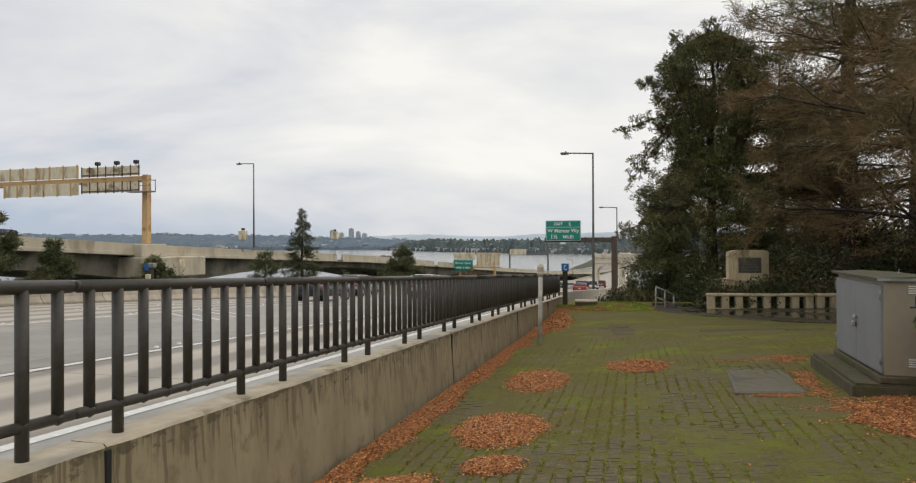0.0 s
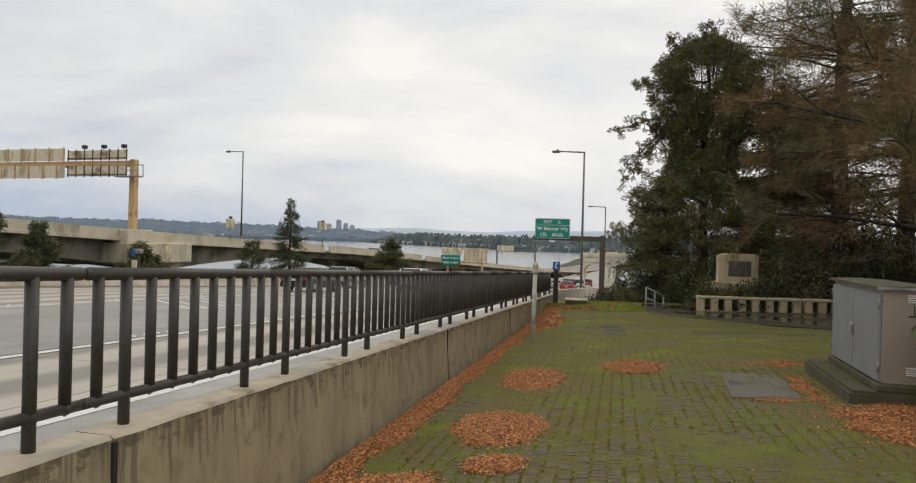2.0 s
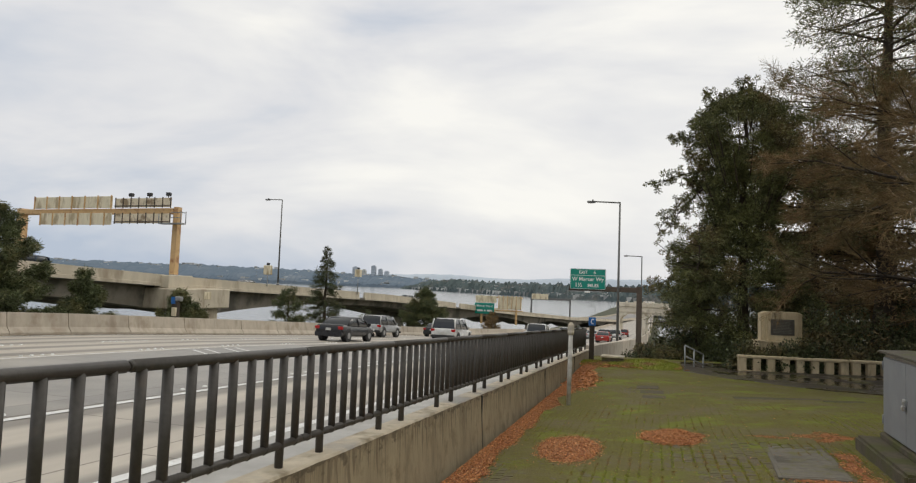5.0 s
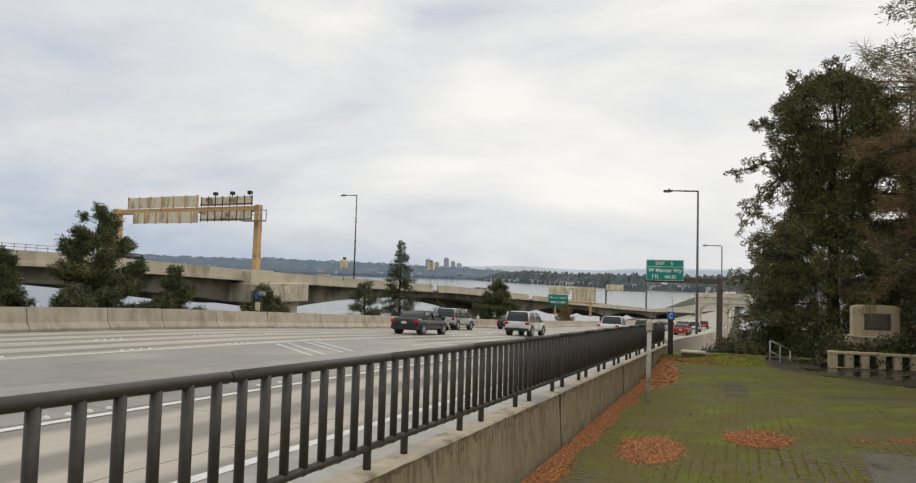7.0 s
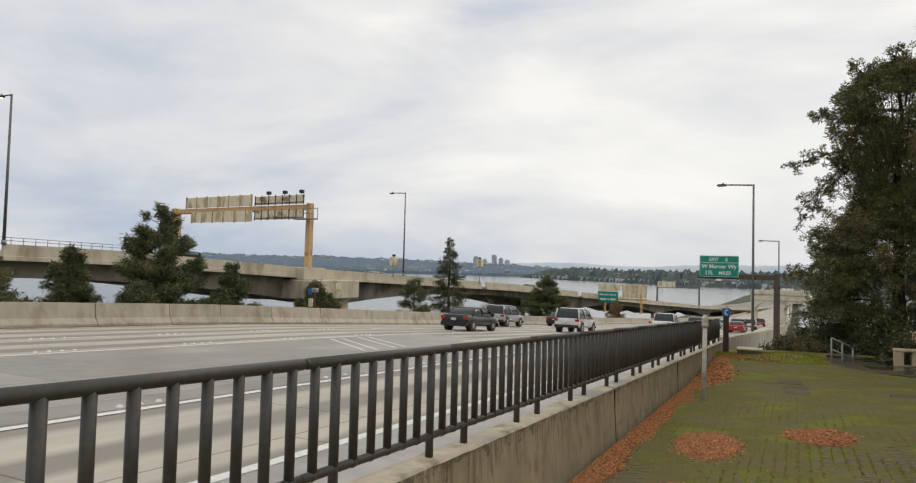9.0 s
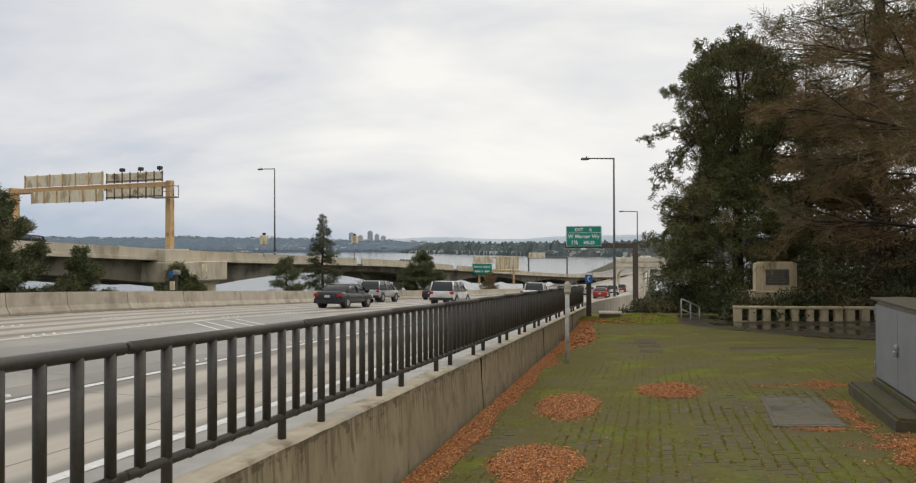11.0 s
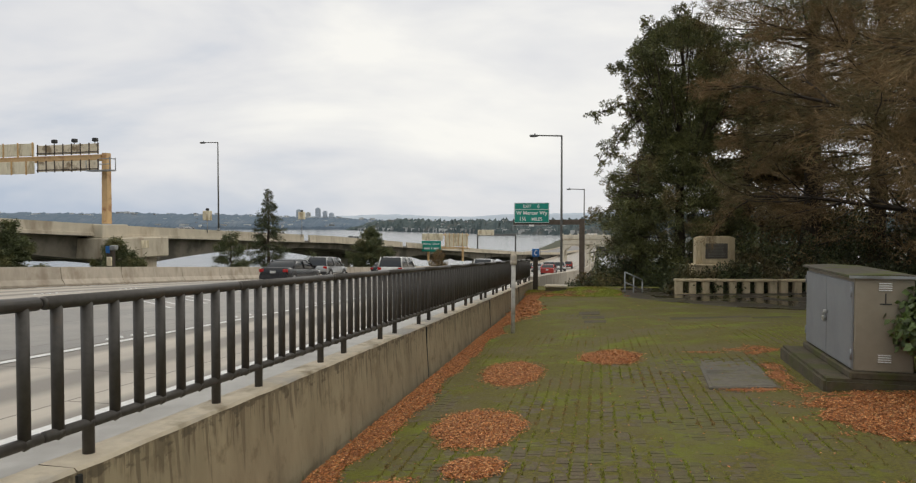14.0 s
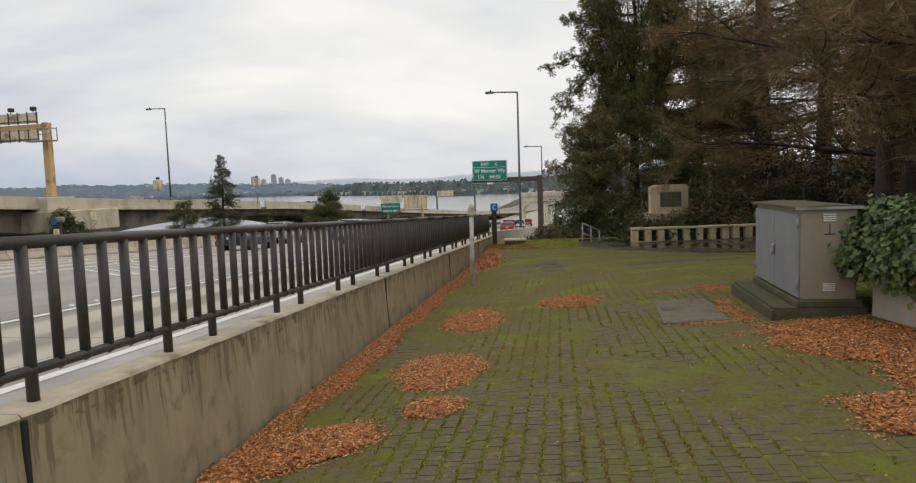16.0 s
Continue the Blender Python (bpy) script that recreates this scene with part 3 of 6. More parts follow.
def road_strip(name, l0, l1, s0, s1, dz, material, zf=road_z, step=3.0, nl=1, parent=None):
    ss = np.arange(s0, s1 + step * 0.5, step)
    ls = np.linspace(l0, l1, nl + 1)
    bm = bmesh.new()
    uvl = bm.loops.layers.uv.new("UVMap")
    rows = [[bm.verts.new(at(s, l, float(zf(s)) + dz)) for l in ls] for s in ss]
    for i in range(len(ss) - 1):
        for j in range(nl):
            f = bm.faces.new((rows[i][j], rows[i][j + 1], rows[i + 1][j + 1], rows[i + 1][j]))
            f.normal_update()
            if f.normal.z < 0:
                f.normal_flip()
            for lp in f.loops:
                co = lp.vert.co
                a = to_sl(co.x, co.y)
                lp[uvl].uv = (a[0], a[1])
    return part(name, bm, material, parent)


tagged(road_strip("road", 0.38, 23.2, -40, 430, 0.0, M["road"], nl=6), "worn pale concrete freeway with dark wheel tracks", "road", kind="structure")
tagged(road_strip("bridge_road", 0.38, 23.2, 430, 1600, 0.0, M["road"], step=40, nl=1), "floating bridge roadway running out over the lake", "road", kind="structure")
tagged(road_strip("road_shoulder", 0.42, 2.80, -40, 120, 0.005, M["shoulder"]), "damp grey shoulder beside the wall", "road", kind="structure")
tagged(road_strip("road_median", 6.6, 13.9, -40, 30, 0.005, M["asphalt"]), "grey asphalt strip between painted edge lines", "road", kind="structure")
tagged(road_strip("gutter", 22.15, 22.9, -40, 170, 0.007, M["gutter"]), "dirty gutter along the foot of the barrier", "gutter", kind="structure")
for nm, l, w, s0, s1 in (("edge_line", 2.86, 0.17, -30, 240), ("lane_line", 6.4, 0.17, -30, 240), ("lane_line", 14.1, 0.15, -30, 200), ("edge_line", 22.0, 0.12, -30, 200)):
    tagged(road_strip(nm, l - w / 2, l + w / 2, s0, s1, 0.010, M["paint"]), "worn white painted line on the road", "road marking", kind="structure")
for s in np.arange(-14, 150, 9.0):
    tagged(road_strip("lane_dash", 17.95, 18.07, s, s + 2.4, 0.010, M["paint"], step=1.2), "short worn white dash on the road", "road marking", "lane dashes", kind="structure")
    tagged(road_strip("lane_dash", 10.2, 10.32, s + 40, s + 42.4, 0.010, M["paint"], step=1.2), "short worn white dash on the road", "road marking", "lane dashes", kind="structure")


def road_bar(s0, l0, s1, l1, w):
    bm = bmesh.new()
    d = Vector((s1 - s0, l1 - l0)).normalized() * w / 2
    vs = [bm.verts.new(at(s, l, float(road_z(s)) + 0.016)) for s, l in ((s0 - d.y, l0 + d.x), (s0 + d.y, l0 - d.x), (s1 + d.y, l1 - d.x), (s1 - d.y, l1 + d.x))]
    f = bm.faces.new(vs)
    f.normal_update()
    if f.normal.z < 0:
        f.normal_flip()
    tagged(part("hatch_mark", bm, M["paint"]), "thin worn white hatch line on the road", "road marking", "hatch marks", kind="structure")


for o in (0.0, 0.75, 2.0, 2.75):
    road_bar(21.4 + o * 0.9, 13.5, 18.4 + o * 0.9, 9.9, 0.11)
rng = np.random.default_rng(5)
for l, s0 in ((6.75, -6), (18.0, 4), (14.5, 2)):
    bm = bmesh.new()
    for i in range(14):
        for j in range(4):
            s = s0 + i * 4.5 + j * 0.34
            x, y, z = at(s, l, float(road_z(s)))
            bmesh.ops.create_cone(bm, cap_ends=True, segments=8, radius1=0.055, radius2=0.035, depth=0.03, matrix=Matrix.Translation((x, y, z + 0.018)))
    tagged(part("road_studs", bm, M["white"]), "small white raised lane markers", "road stud", kind="stuff")

# ---- road wall of cast panels ----
wall = tagged(empty("wall_road"), "stained concrete parapet wall in cast lengths", "wall", kind="structure")
joints = [-8.4, -2.5, 3.71, 9.97, 15.4, 20.8, 25.75]


def wall_panel(s0, s1, parent, depth, name="panel"):
    n = max(2, int((s1 - s0) / 0.16))
    prof = ((0.04, -1), (0.125, -0.16), (0.128, -0.018), (0.142, 0.0), (0.335, 0.0), (0.35, -0.02), (0.40, -1))
    V, UVs, ss = [], [], np.linspace(s0 + 0.004, s1 - 0.004, n)
    rg = np.random.default_rng(int(abs(s0) * 100) + 7)
    for s in ss:
        top = wall_z(s)
        for l, z in prof:
            zz = top + z if z > -0.9 else top - depth
            edge = 0.006 if -0.03 < z < 0.01 and l < 0.2 else 0.003
            V.append(at(s, l + edge * (rg.random() - 0.5), zz + edge * (rg.random() - 0.5)))
            UVs.append((s, top - zz))
    k = len(prof)
    F = [(i * k + j, (i + 1) * k + j, (i + 1) * k + j + 1, i * k + j + 1) for i in range(n - 1) for j in range(k - 1)]
    F += [tuple(range(k - 1, -1, -1)), tuple((n - 1) * k + j for j in range(k))]
    ob = np_part(name, V, F, M["concrete"], parent)
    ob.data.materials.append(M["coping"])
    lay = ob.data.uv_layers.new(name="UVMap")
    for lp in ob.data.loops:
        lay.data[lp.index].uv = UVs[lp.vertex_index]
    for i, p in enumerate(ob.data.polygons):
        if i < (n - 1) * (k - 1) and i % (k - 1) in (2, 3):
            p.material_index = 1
    return ob


for a, b in zip(joints, joints[1:]):
    wall_panel(a, b, wall, 1.5)
for a in joints[1:-1]:
    bm = bmesh.new()
    x, y, z = at(a, 0.2, wall_z(a))
    add_box(bm, (-0.17, -0.014, -1.3), (0.09, 0.014, -0.03), 0.0, pose(x, y, z, 0, 0, ROAD_RZ))
    part("joint_filler", bm, M["dark"], wall)
    seal = prism([(0.077, -0.04), (0.144, -1.3), (0.07, -1.3), (0.05, -0.04)], -0.011, 0.011, "y")
    bmesh.ops.transform(seal, matrix=pose(x, y, z, 0, 0, ROAD_RZ), verts=seal.verts)
    part("joint_seal", seal, M["dark"], wall)

# the parapet goes on along the bridge
bridge_wall = tagged(empty("wall_bridge"), "pale concrete bridge parapet running down the slope", "wall", kind="structure")


def strip_solid(l0, l1, s0, s1, ztop, zbot, material, parent, name, step=3.0):
    ss = np.arange(s0, s1 + 0.01, step)
    V = []
    for s in ss:
        for l, z in ((l0, zbot(s)), (l0, ztop(s)), (l1, ztop(s)), (l1, zbot(s))):
            V.append(at(s, l, float(z)))
    F = [(i * 4 + j, (i + 1) * 4 + j, (i + 1) * 4 + (j + 1) % 4, i * 4 + (j + 1) % 4) for i in range(len(ss) - 1) for j in range(4)]
    F += [(3, 2, 1, 0), tuple((len(ss) - 1) * 4 + j for j in range(4))]
    return np_part(name, V, F, material, parent)


def par_top(s):
    return road_z(s) + 0.85


for a in range(26, 180, 11):
    strip_solid(-0.02, 0.36, a + 0.02, a + 10.98, par_top, lambda s: road_z(s) - 1.6, M["barrier"], bridge_wall, "panel", 1.37)
strip_solid(-0.02, 0.36, 180, 620, par_top, lambda s: road_z(s) - 1.8, M["barrier"], bridge_wall, "panel", 8)

# far side barrier: separate cast lengths
barrier = tagged(empty("barrier"), "stained concrete traffic barrier in cast lengths", "barrier", kind="structure")


def barrier_piece(s0, s1):
    prof = ((0.0, -0.1), (0.0, 0.08), (0.17, 0.30), (0.24, 0.86), (0.40, 0.86), (0.47, 0.30), (0.64, 0.08), (0.64, -0.4))
    V = []
    for s in (s0 + 0.02, s1 - 0.02):
        for l, z in prof:
            V.append(at(s, 22.85 + l, float(road_z(s)) + z * 1.05))
    k = len(prof)
    F = [(j, k + j, k + j + 1, j + 1) for j in range(k - 1)] + [tuple(range(k - 1, -1, -1)), tuple(range(k, 2 * k))]
    np_part("barrier_segment", V, F, M["barrier"], barrier)


s = -6.0
rng = np.random.default_rng(2)
while s < 170:
    w = float(rng.choice([3.0, 3.6, 4.2, 5.4]))
    barrier_piece(s, s + w)
    s += w
strip_solid(23.0, 23.4, 170, 620, lambda s: road_z(s) + 0.9, lambda s: road_z(s) - 1.8, M["barrier"], barrier, "barrier_segment", 10)

# ---- railing on the wall ----
TOP, LOW = 0.745, 0.145


def railing_panel():
    p = empty("railing_panel")
    L = 1.67
    # a pipe with slightly pinched rounded ends
    bm = bmesh.new()
    add_rod(bm, (0, 0.02, TOP), (0, L - 0.02, TOP), 0.031, n=14)
    add_rod(bm, (0, 0.006, TOP), (0, 0.02, TOP), 0.022, 0.031, n=14)
    add_rod(bm, (0, L - 0.02, TOP), (0, L - 0.006, TOP), 0.031, 0.022, n=14)
    for f in bm.faces:
        f.smooth = len(f.verts) == 4
    part("top_rail", bm, M["rail"], p)
    bm = bmesh.new()
    add_rod(bm, (0, 0.012, LOW), (0, L - 0.012, LOW), 0.0265, n=12)
    for i in range(9):
        y = 0.0928 + 0.1856 * i
        bmesh.ops.create_icosphere(bm, subdivisions=1, radius=0.036, matrix=Matrix.Translation((0, y, LOW)))
    for f in bm.faces:
        f.smooth = True
    part("bottom_rail", bm, M["rail"], p)
    bar_me = None
    for i in range(9):
        y = 0.0928 + 0.1856 * i
        if i in (1, 7):
            bm = bmesh.new()
            add_rod(bm, (0, y, -0.02), (0, y, TOP), 0.0285, n=12)
            for f in bm.faces:
                f.smooth = len(f.verts) == 4
            part("post", bm, M["rail"], p)
        elif bar_me is None:
            ob = part("bar", rod((0, 0, LOW), (0, 0, TOP), 0.0268, n=12), M["rail"], p)
            ob.location = (0, y, 0)
            bar_me = ob.data
        else:
            ob = new("bar", bar_me)
            ob.parent = p
            ob.location = (0, y, 0)
    return tagged(p, "dark grey tubular steel railing panel with upright bars", "railing", "railing panels on the wall")


first = railing_panel()


def rail_pose(k):
    s = 3.645 + 1.67 * k
    x, y, z = at(s, 0.25, wall_z(s))
    m = Matrix.Translation((x, y, z)) @ Matrix.Rotation(radians(ROAD_RZ), 4, "Z")
    # uprights stay upright: shear by the fall of the wall
    sh = Matrix.Identity(4)
    sh[2][1] = -0.043 * UY
    return m, sh


# the panel itself leans along the wall's fall, bars stay vertical by a sheared mesh
for o in first.children:
    if o.name.startswith(("top_rail", "bottom_rail")):
        sh = Matrix.Identity(4)
        sh[2][1] = -0.043 * UY
        o.data.transform(sh)
    elif o.name.startswith("post"):
        yy = sum(v.co.y for v in o.data.vertices) / len(o.data.vertices)
        o.data.transform(Matrix.Translation((0, 0, -0.043 * UY * yy)))
    else:
        o.location.z = -0.043 * UY * o.location.y
first.matrix_basis = rail_pose(0)[0]
for k in list(range(-5, 0)) + list(range(1, 13)):
    copy_thing(first, rail_pose(k)[0])

# ---- plaza ----
def plaza_sheet(name, s0, s1, l0, l1, step, zf, material):
    ss, ls = np.arange(s0, s1 + step / 2, step), np.arange(l0, l1 + step / 2, step)
    S, Lr = np.meshgrid(ss, ls)
    X, Y = -1.336 + UX * S - UY * Lr, UY * S + UX * Lr
    Z = zf(X, Y)
    n, m = len(ss), len(ls)
    i = np.arange(n * m).reshape(m, n)
    F = np.stack([i[:-1, :-1], i[1:, :-1], i[1:, 1:], i[:-1, 1:]], -1).reshape(-1, 4)
    return np_part(name, np.stack([X, Y, Z], -1).reshape(-1, 3), F, material, smooth=True)


def moss_amount(x, y):
    """How far the moss has grown over the stones, about -1 to 1."""
    a = noise.noise((x * 0.55, y * 0.4, 0.3)) + 0.5 * noise.noise((x * 2.1, y * 1.7, 5.1)) + 0.35 * noise.noise((x * 7, y * 7, 2.2))
    far_ = float(smooth(7.5, 11.5, y)) * 0.95
    edge = 0.45 * math.exp(-((x - (0.137 * y - 0.75)) / 0.45) ** 2) + 0.35 * float(smooth(2.6, 4.0, x))
    return a + far_ + edge - 0.25


def moss_z(X, Y):
    Z = plaza_z(X, Y)
    amt = np.vectorize(moss_amount)(X, Y)
    fine = np.vectorize(lambda x, y: noise.noise((x * 19, y * 19, 1.0)))(X, Y)
    # the moss keeps off the access lid
    a, b = (X - 3.645) * 0.98 - (Y - 8.96) * 0.199, (X - 3.645) * 0.199 + (Y - 8.96) * 0.98
    Z = np.where((np.abs(a) < 0.33) & (np.abs(b) < 0.96), Z - 0.02, Z)
    return Z - 0.0004 + np.clip(amt, -0.3, 1) * 0.010 + fine * 0.006


tagged(plaza_sheet("pavement_moss", -5.035, 25.2, -9.5, -0.0, 0.085, moss_z, M["moss"]), "green moss growing between and over old pavers", "moss", kind="structure")

# pavers: long joints run along the wall, stones staggered
PW, PL = 0.118, 0.074


def paver_mesh(seed):
    bm = bmesh.new()
    rg = random.Random(seed)
    add_box(bm, (-PW / 2 + 0.0065, -PL / 2 + 0.0022, -0.05), (PW / 2 - 0.0065, PL / 2 - 0.0022, 0.0))
    top = [v for v in bm.verts if v.co.z > -0.01]
    for v in top:
        v.co.x *= 0.95
        v.co.y *= 0.97
        v.co.z += rg.uniform(-0.002, 0.002)
    me = bpy.data.meshes.new("paver")
    bm.to_mesh(me)
    bm.free()
    me.materials.append(M["paver"])
    return me


paver_meshes = [paver_mesh(i) for i in range(8)]
paving = tagged(empty("pavement"), "old grey pavers with moss in the joints", "paving", kind="structure")
rg = random.Random(77)
rest_v, rest_f = [], []
proto = [(-1, -1, -1), (1, -1, -1), (1, 1, -1), (-1, 1, -1), (-0.95, -0.97, 0), (0.95, -0.97, 0), (0.95, 0.97, 0), (-0.95, 0.97, 0)]
near_count = 0
near_rows = []
for r in range(int(8.6 / PW)):
    l = -0.08 - PW * (r + 0.5)
    n0 = int(2.2 / PL)
    for c in range(n0, int(24.2 / PL)):
        s = PL * (c + (0.5 if r % 2 else 0.0))
        x, y, _ = at(s, l)
        if x > 8.3 or (y > 17.5 and x > 4.2):
            continue
        if 3.2 < x < 5.3 and 7.6 < y < 9.9 and x > 4.3:
            continue
        z = float(plaza_z(x, y)) + rg.uniform(-0.0025, 0.0025)
        tiltx, tilty = 0.075 + rg.uniform(-0.012, 0.012), -0.033 + rg.uniform(-0.01, 0.01)
        if 4.4 < s < 5.7 and -2.9 < l < -0.7 and near_count < 300:
            near_rows.append((x, y, z, tiltx, tilty))
            near_count += 1
            continue
        b = len(rest_v)
        ca, sa = UY, -UX
        hx, hy = PW / 2 - 0.0065, PL / 2 - 0.0022
        for px, py, pz in proto:
            dx, dy = px * hx, py * hy
            wx, wy = dx * ca - dy * sa, dx * sa + dy * ca
            rest_v.append((x + wx, y + wy, z + (0.0 if pz == 0 else -0.05) + wx * tiltx + wy * tilty + (rg.uniform(-0.002, 0.002) if pz == 0 else 0)))
        rest_f += [(b + 4, b + 5, b + 6, b + 7), (b, b + 1, b + 5, b + 4), (b + 1, b + 2, b + 6, b + 5), (b + 2, b + 3, b + 7, b + 6), (b + 3, b, b + 4, b + 7)]
ob = np_part("paver_field", rest_v, rest_f, M["paver_bed"], paving)
ob["kind"] = "stuff"

# damp paved strip in front of the balustrade
tagged(plaza_sheet("pavement_wet", 14.6, 24.6, -10.9, -3.0, 0.25,
                   lambda X, Y: plaza_z(X, Y) + np.where(Y > 20.7 - 1.15 * (X - 4.8), 0.016, -0.06), M["wet"]), "dark wet paving holding a thin puddle", "paving", kind="structure")

# ---- leaves on the ground ----


def leaf_pile(name, inside, n, height, label, bounds, seed, leaf=(0.012, 0.027)):
    """A low drift: inside(x, y) gives 0 at the rim and up to 1 in the middle, below 0 outside."""
    rg = np.random.default_rng(seed)
    x0, x1, y0, y1 = bounds
    n, height = int(n * 9), height * 0.5
    P, k = [], 0
    while len(P) < n and k < n * 30:
        k += 1
        x, y = rg.uniform(x0, x1), rg.uniform(y0, y1)
        d = inside(x, y)
        if d > 0 or (d > -0.18 and rg.random() < 0.10):
            P.append((x, y, float(plaza_z(x, y)) + 0.008 + height * min(1, max(d, 0) * 2.2) ** 0.6 * rg.uniform(0.55, 1.0)))
    P = np.array(P)
    m = len(P)
    ang = rg.uniform(0, 2 * math.pi, m)
    D = np.stack([np.cos(ang), np.sin(ang), rg.normal(0, 0.22, m)], 1)
    N = np.stack([rg.normal(0, 0.34, m), rg.normal(0, 0.34, m), np.ones(m)], 1)
    L = rg.uniform(leaf[0], leaf[1], m)
    V, F = leaves(P, D, N, L, L * rg.uniform(0.6, 0.95, m), 0.16)
    # bed of packed litter below
    st = 0.09
    gx_, gy_ = np.arange(x0 - st, x1 + st, st), np.arange(y0 - st, y1 + st, st)
    bv, bf, idx = [], [], {}
    for i, x in enumerate(gx_):
        for j, y in enumerate(gy_):
            if inside(x, y) > -0.05:
                idx[i, j] = len(bv)
                d = inside(x, y)
                bv.append((x, y, float(plaza_z(x, y)) - 0.012 + (height * 0.8 + 0.016) * min(1, max(d + 0.05, 0) * 2.2) ** 0.6))
    for (i, j), a in idx.items():
        q = [idx.get((i + 1, j)), idx.get((i + 1, j + 1)), idx.get((i, j + 1))]
        if None not in q:
            bf.append((a, *q))
    o = empty(name)
    np_part("leaves", V, F, M["leaf_dead"], o)
    if bf:
        np_part("litter", bv, bf, M["leaf_bed"], o, smooth=True)
    return tagged(o, label, "leaf pile", "drifts of fallen leaves", kind="stuff")


def ellipse(cx, cy, rx, ry, rz=0.0, wob=0.16, seed=0.0):
    c, s_ = math.cos(radians(rz)), math.sin(radians(rz))

    def f(x, y):
        a, b = (x - cx) * c + (y - cy) * s_, -(x - cx) * s_ + (y - cy) * c
        r = math.hypot(a / rx, b / ry)
        return 1 - r + wob * noise.noise((x * 3.2 + seed, y * 3.2, seed)) + 0.1 * noise.noise((x * 11, y * 11, seed))
    return f


PILE = "round drift of russet fallen leaves on mossy pavers"
leaf_pile("leaf_pile", ellipse(0.71, 7.04, 0.41, 0.62), 2300, 0.035, PILE, (0.1, 1.4, 6.0, 8.0), 1)
leaf_pile("leaf_pile", ellipse(1.07, 9.65, 0.39, 0.82, seed=3.0), 1900, 0.03, PILE, (0.4, 1.8, 8.4, 10.9), 2)
leaf_pile("leaf_pile", ellipse(2.46, 10.4, 0.40, 0.58, seed=5.0), 1100, 0.025, PILE, (1.8, 3.2, 9.5, 11.4), 3)
leaf_pile("leaf_pile", ellipse(0.72, 5.88, 0.23, 0.25, seed=7.0), 520, 0.022, "small drift of russet leaves on mossy pavers", (0.3, 1.2, 5.4, 6.5), 4)
leaf_pile("leaf_pile", ellipse(-0.14, 5.22, 0.56, 0.33, 38, seed=9.0), 1900, 0.04, "wide drift of russet leaves beside the wall", (-0.9, 0.7, 4.3, 6.2), 5)


def along_wall(x, y):
    s_, l_ = to_sl(x, y)
    w = 0.29 + 0.20 * noise.noise((s_ * 0.9, 2.0, 0)) + (0.12 * float(smooth(14, 18, s_)) if s_ < 23 else -1) + 0.06 * noise.noise((s_ * 4, 1.0, 0))
    if l_ > -0.005:
        return -1
    return 1 - (-l_ - 0.0) / w if w > 0.02 else -1


leaf_pile("leaf_drift", along_wall, 11000, 0.035, "long drift of russet leaves along the wall foot", (-1.1, 2.4, 4.0, 22.8), 6)


def right_drift(x, y):
    a = ellipse(4.42, 6.55, 0.66, 1.08, 20, 0.4, 11.0)(x, y)
    b = ellipse(3.75, 4.78, 0.5, 0.42, 30, 0.3, 13.0)(x, y)
    c = ellipse(4.58, 5.35, 0.62, 0.95, 0, 0.4, 15.0)(x, y)
    return max(a, b, c)


leaf_pile("leaf_drift", right_drift, 5200, 0.035, "broad drift of russet leaves by the planted wall", (3.0, 4.93, 4.2, 7.4), 7)


def lid_drift(x, y):
    a = ellipse(3.5, 7.95, 0.30, 0.14, -20, 0.2, 17.0)(x, y)
    b = max(ellipse(4.02, 8.5, 0.12, 1.0, -10, 0.7, 18.0)(x, y), ellipse(4.45, 7.5, 0.55, 0.13, -10, 0.6, 24.0)(x, y))
    c = ellipse(4.34, 10.3, 0.36, 0.42, 0, 0.8, 19.0)(x, y) - 0.1
    d = ellipse(3.75, 10.3, 0.30, 0.08, -25, 0.5, 20.0)(x, y)
    return max(a, b, c, d)


leaf_pile("leaf_drift", lid_drift, 380, 0.014, "scattered russet leaves round the grey lid", (3.0, 5.0, 7.25, 11.0), 8)


def far_drift(x, y):
    return max(ellipse(1.55, 18.2, 0.36, 2.0, -8, 0.7, 21.0)(x, y) - 0.1, ellipse(3.1, 22.0, 1.6, 0.6, 0, 1.6, 23.0)(x, y) - 0.35)


leaf_pile("leaf_drift", far_drift, 900, 0.02, "thin drift of leaves on the grass verge", (0.6, 4.7, 15.8, 23.2), 9, (0.04, 0.08))

# single leaves strewn about
rg = np.random.default_rng(31)
n = 1100
X, Y = rg.uniform(-0.3, 5, n), rg.uniform(3.4, 21, n)
s_, l_ = to_sl(X, Y)
ok = (l_ < -0.1)
X, Y = X[ok], Y[ok]
n = len(X)
a = rg.uniform(0, 6.28, n)
V, F = leaves(np.stack([X, Y, plaza_z(X, Y) + 0.014], 1), np.stack([np.cos(a), np.sin(a), rg.normal(0, 0.15, n)], 1),
              np.stack([rg.normal(0, .2, n), rg.normal(0, .2, n), np.ones(n)], 1), rg.uniform(0.012, 0.034, n), rg.uniform(0.010, 0.024, n))
tagged(np_part("strewn_leaves", V, F, M["leaf_dead"]), "single russet leaves strewn on the pavers", "leaves", kind="stuff")

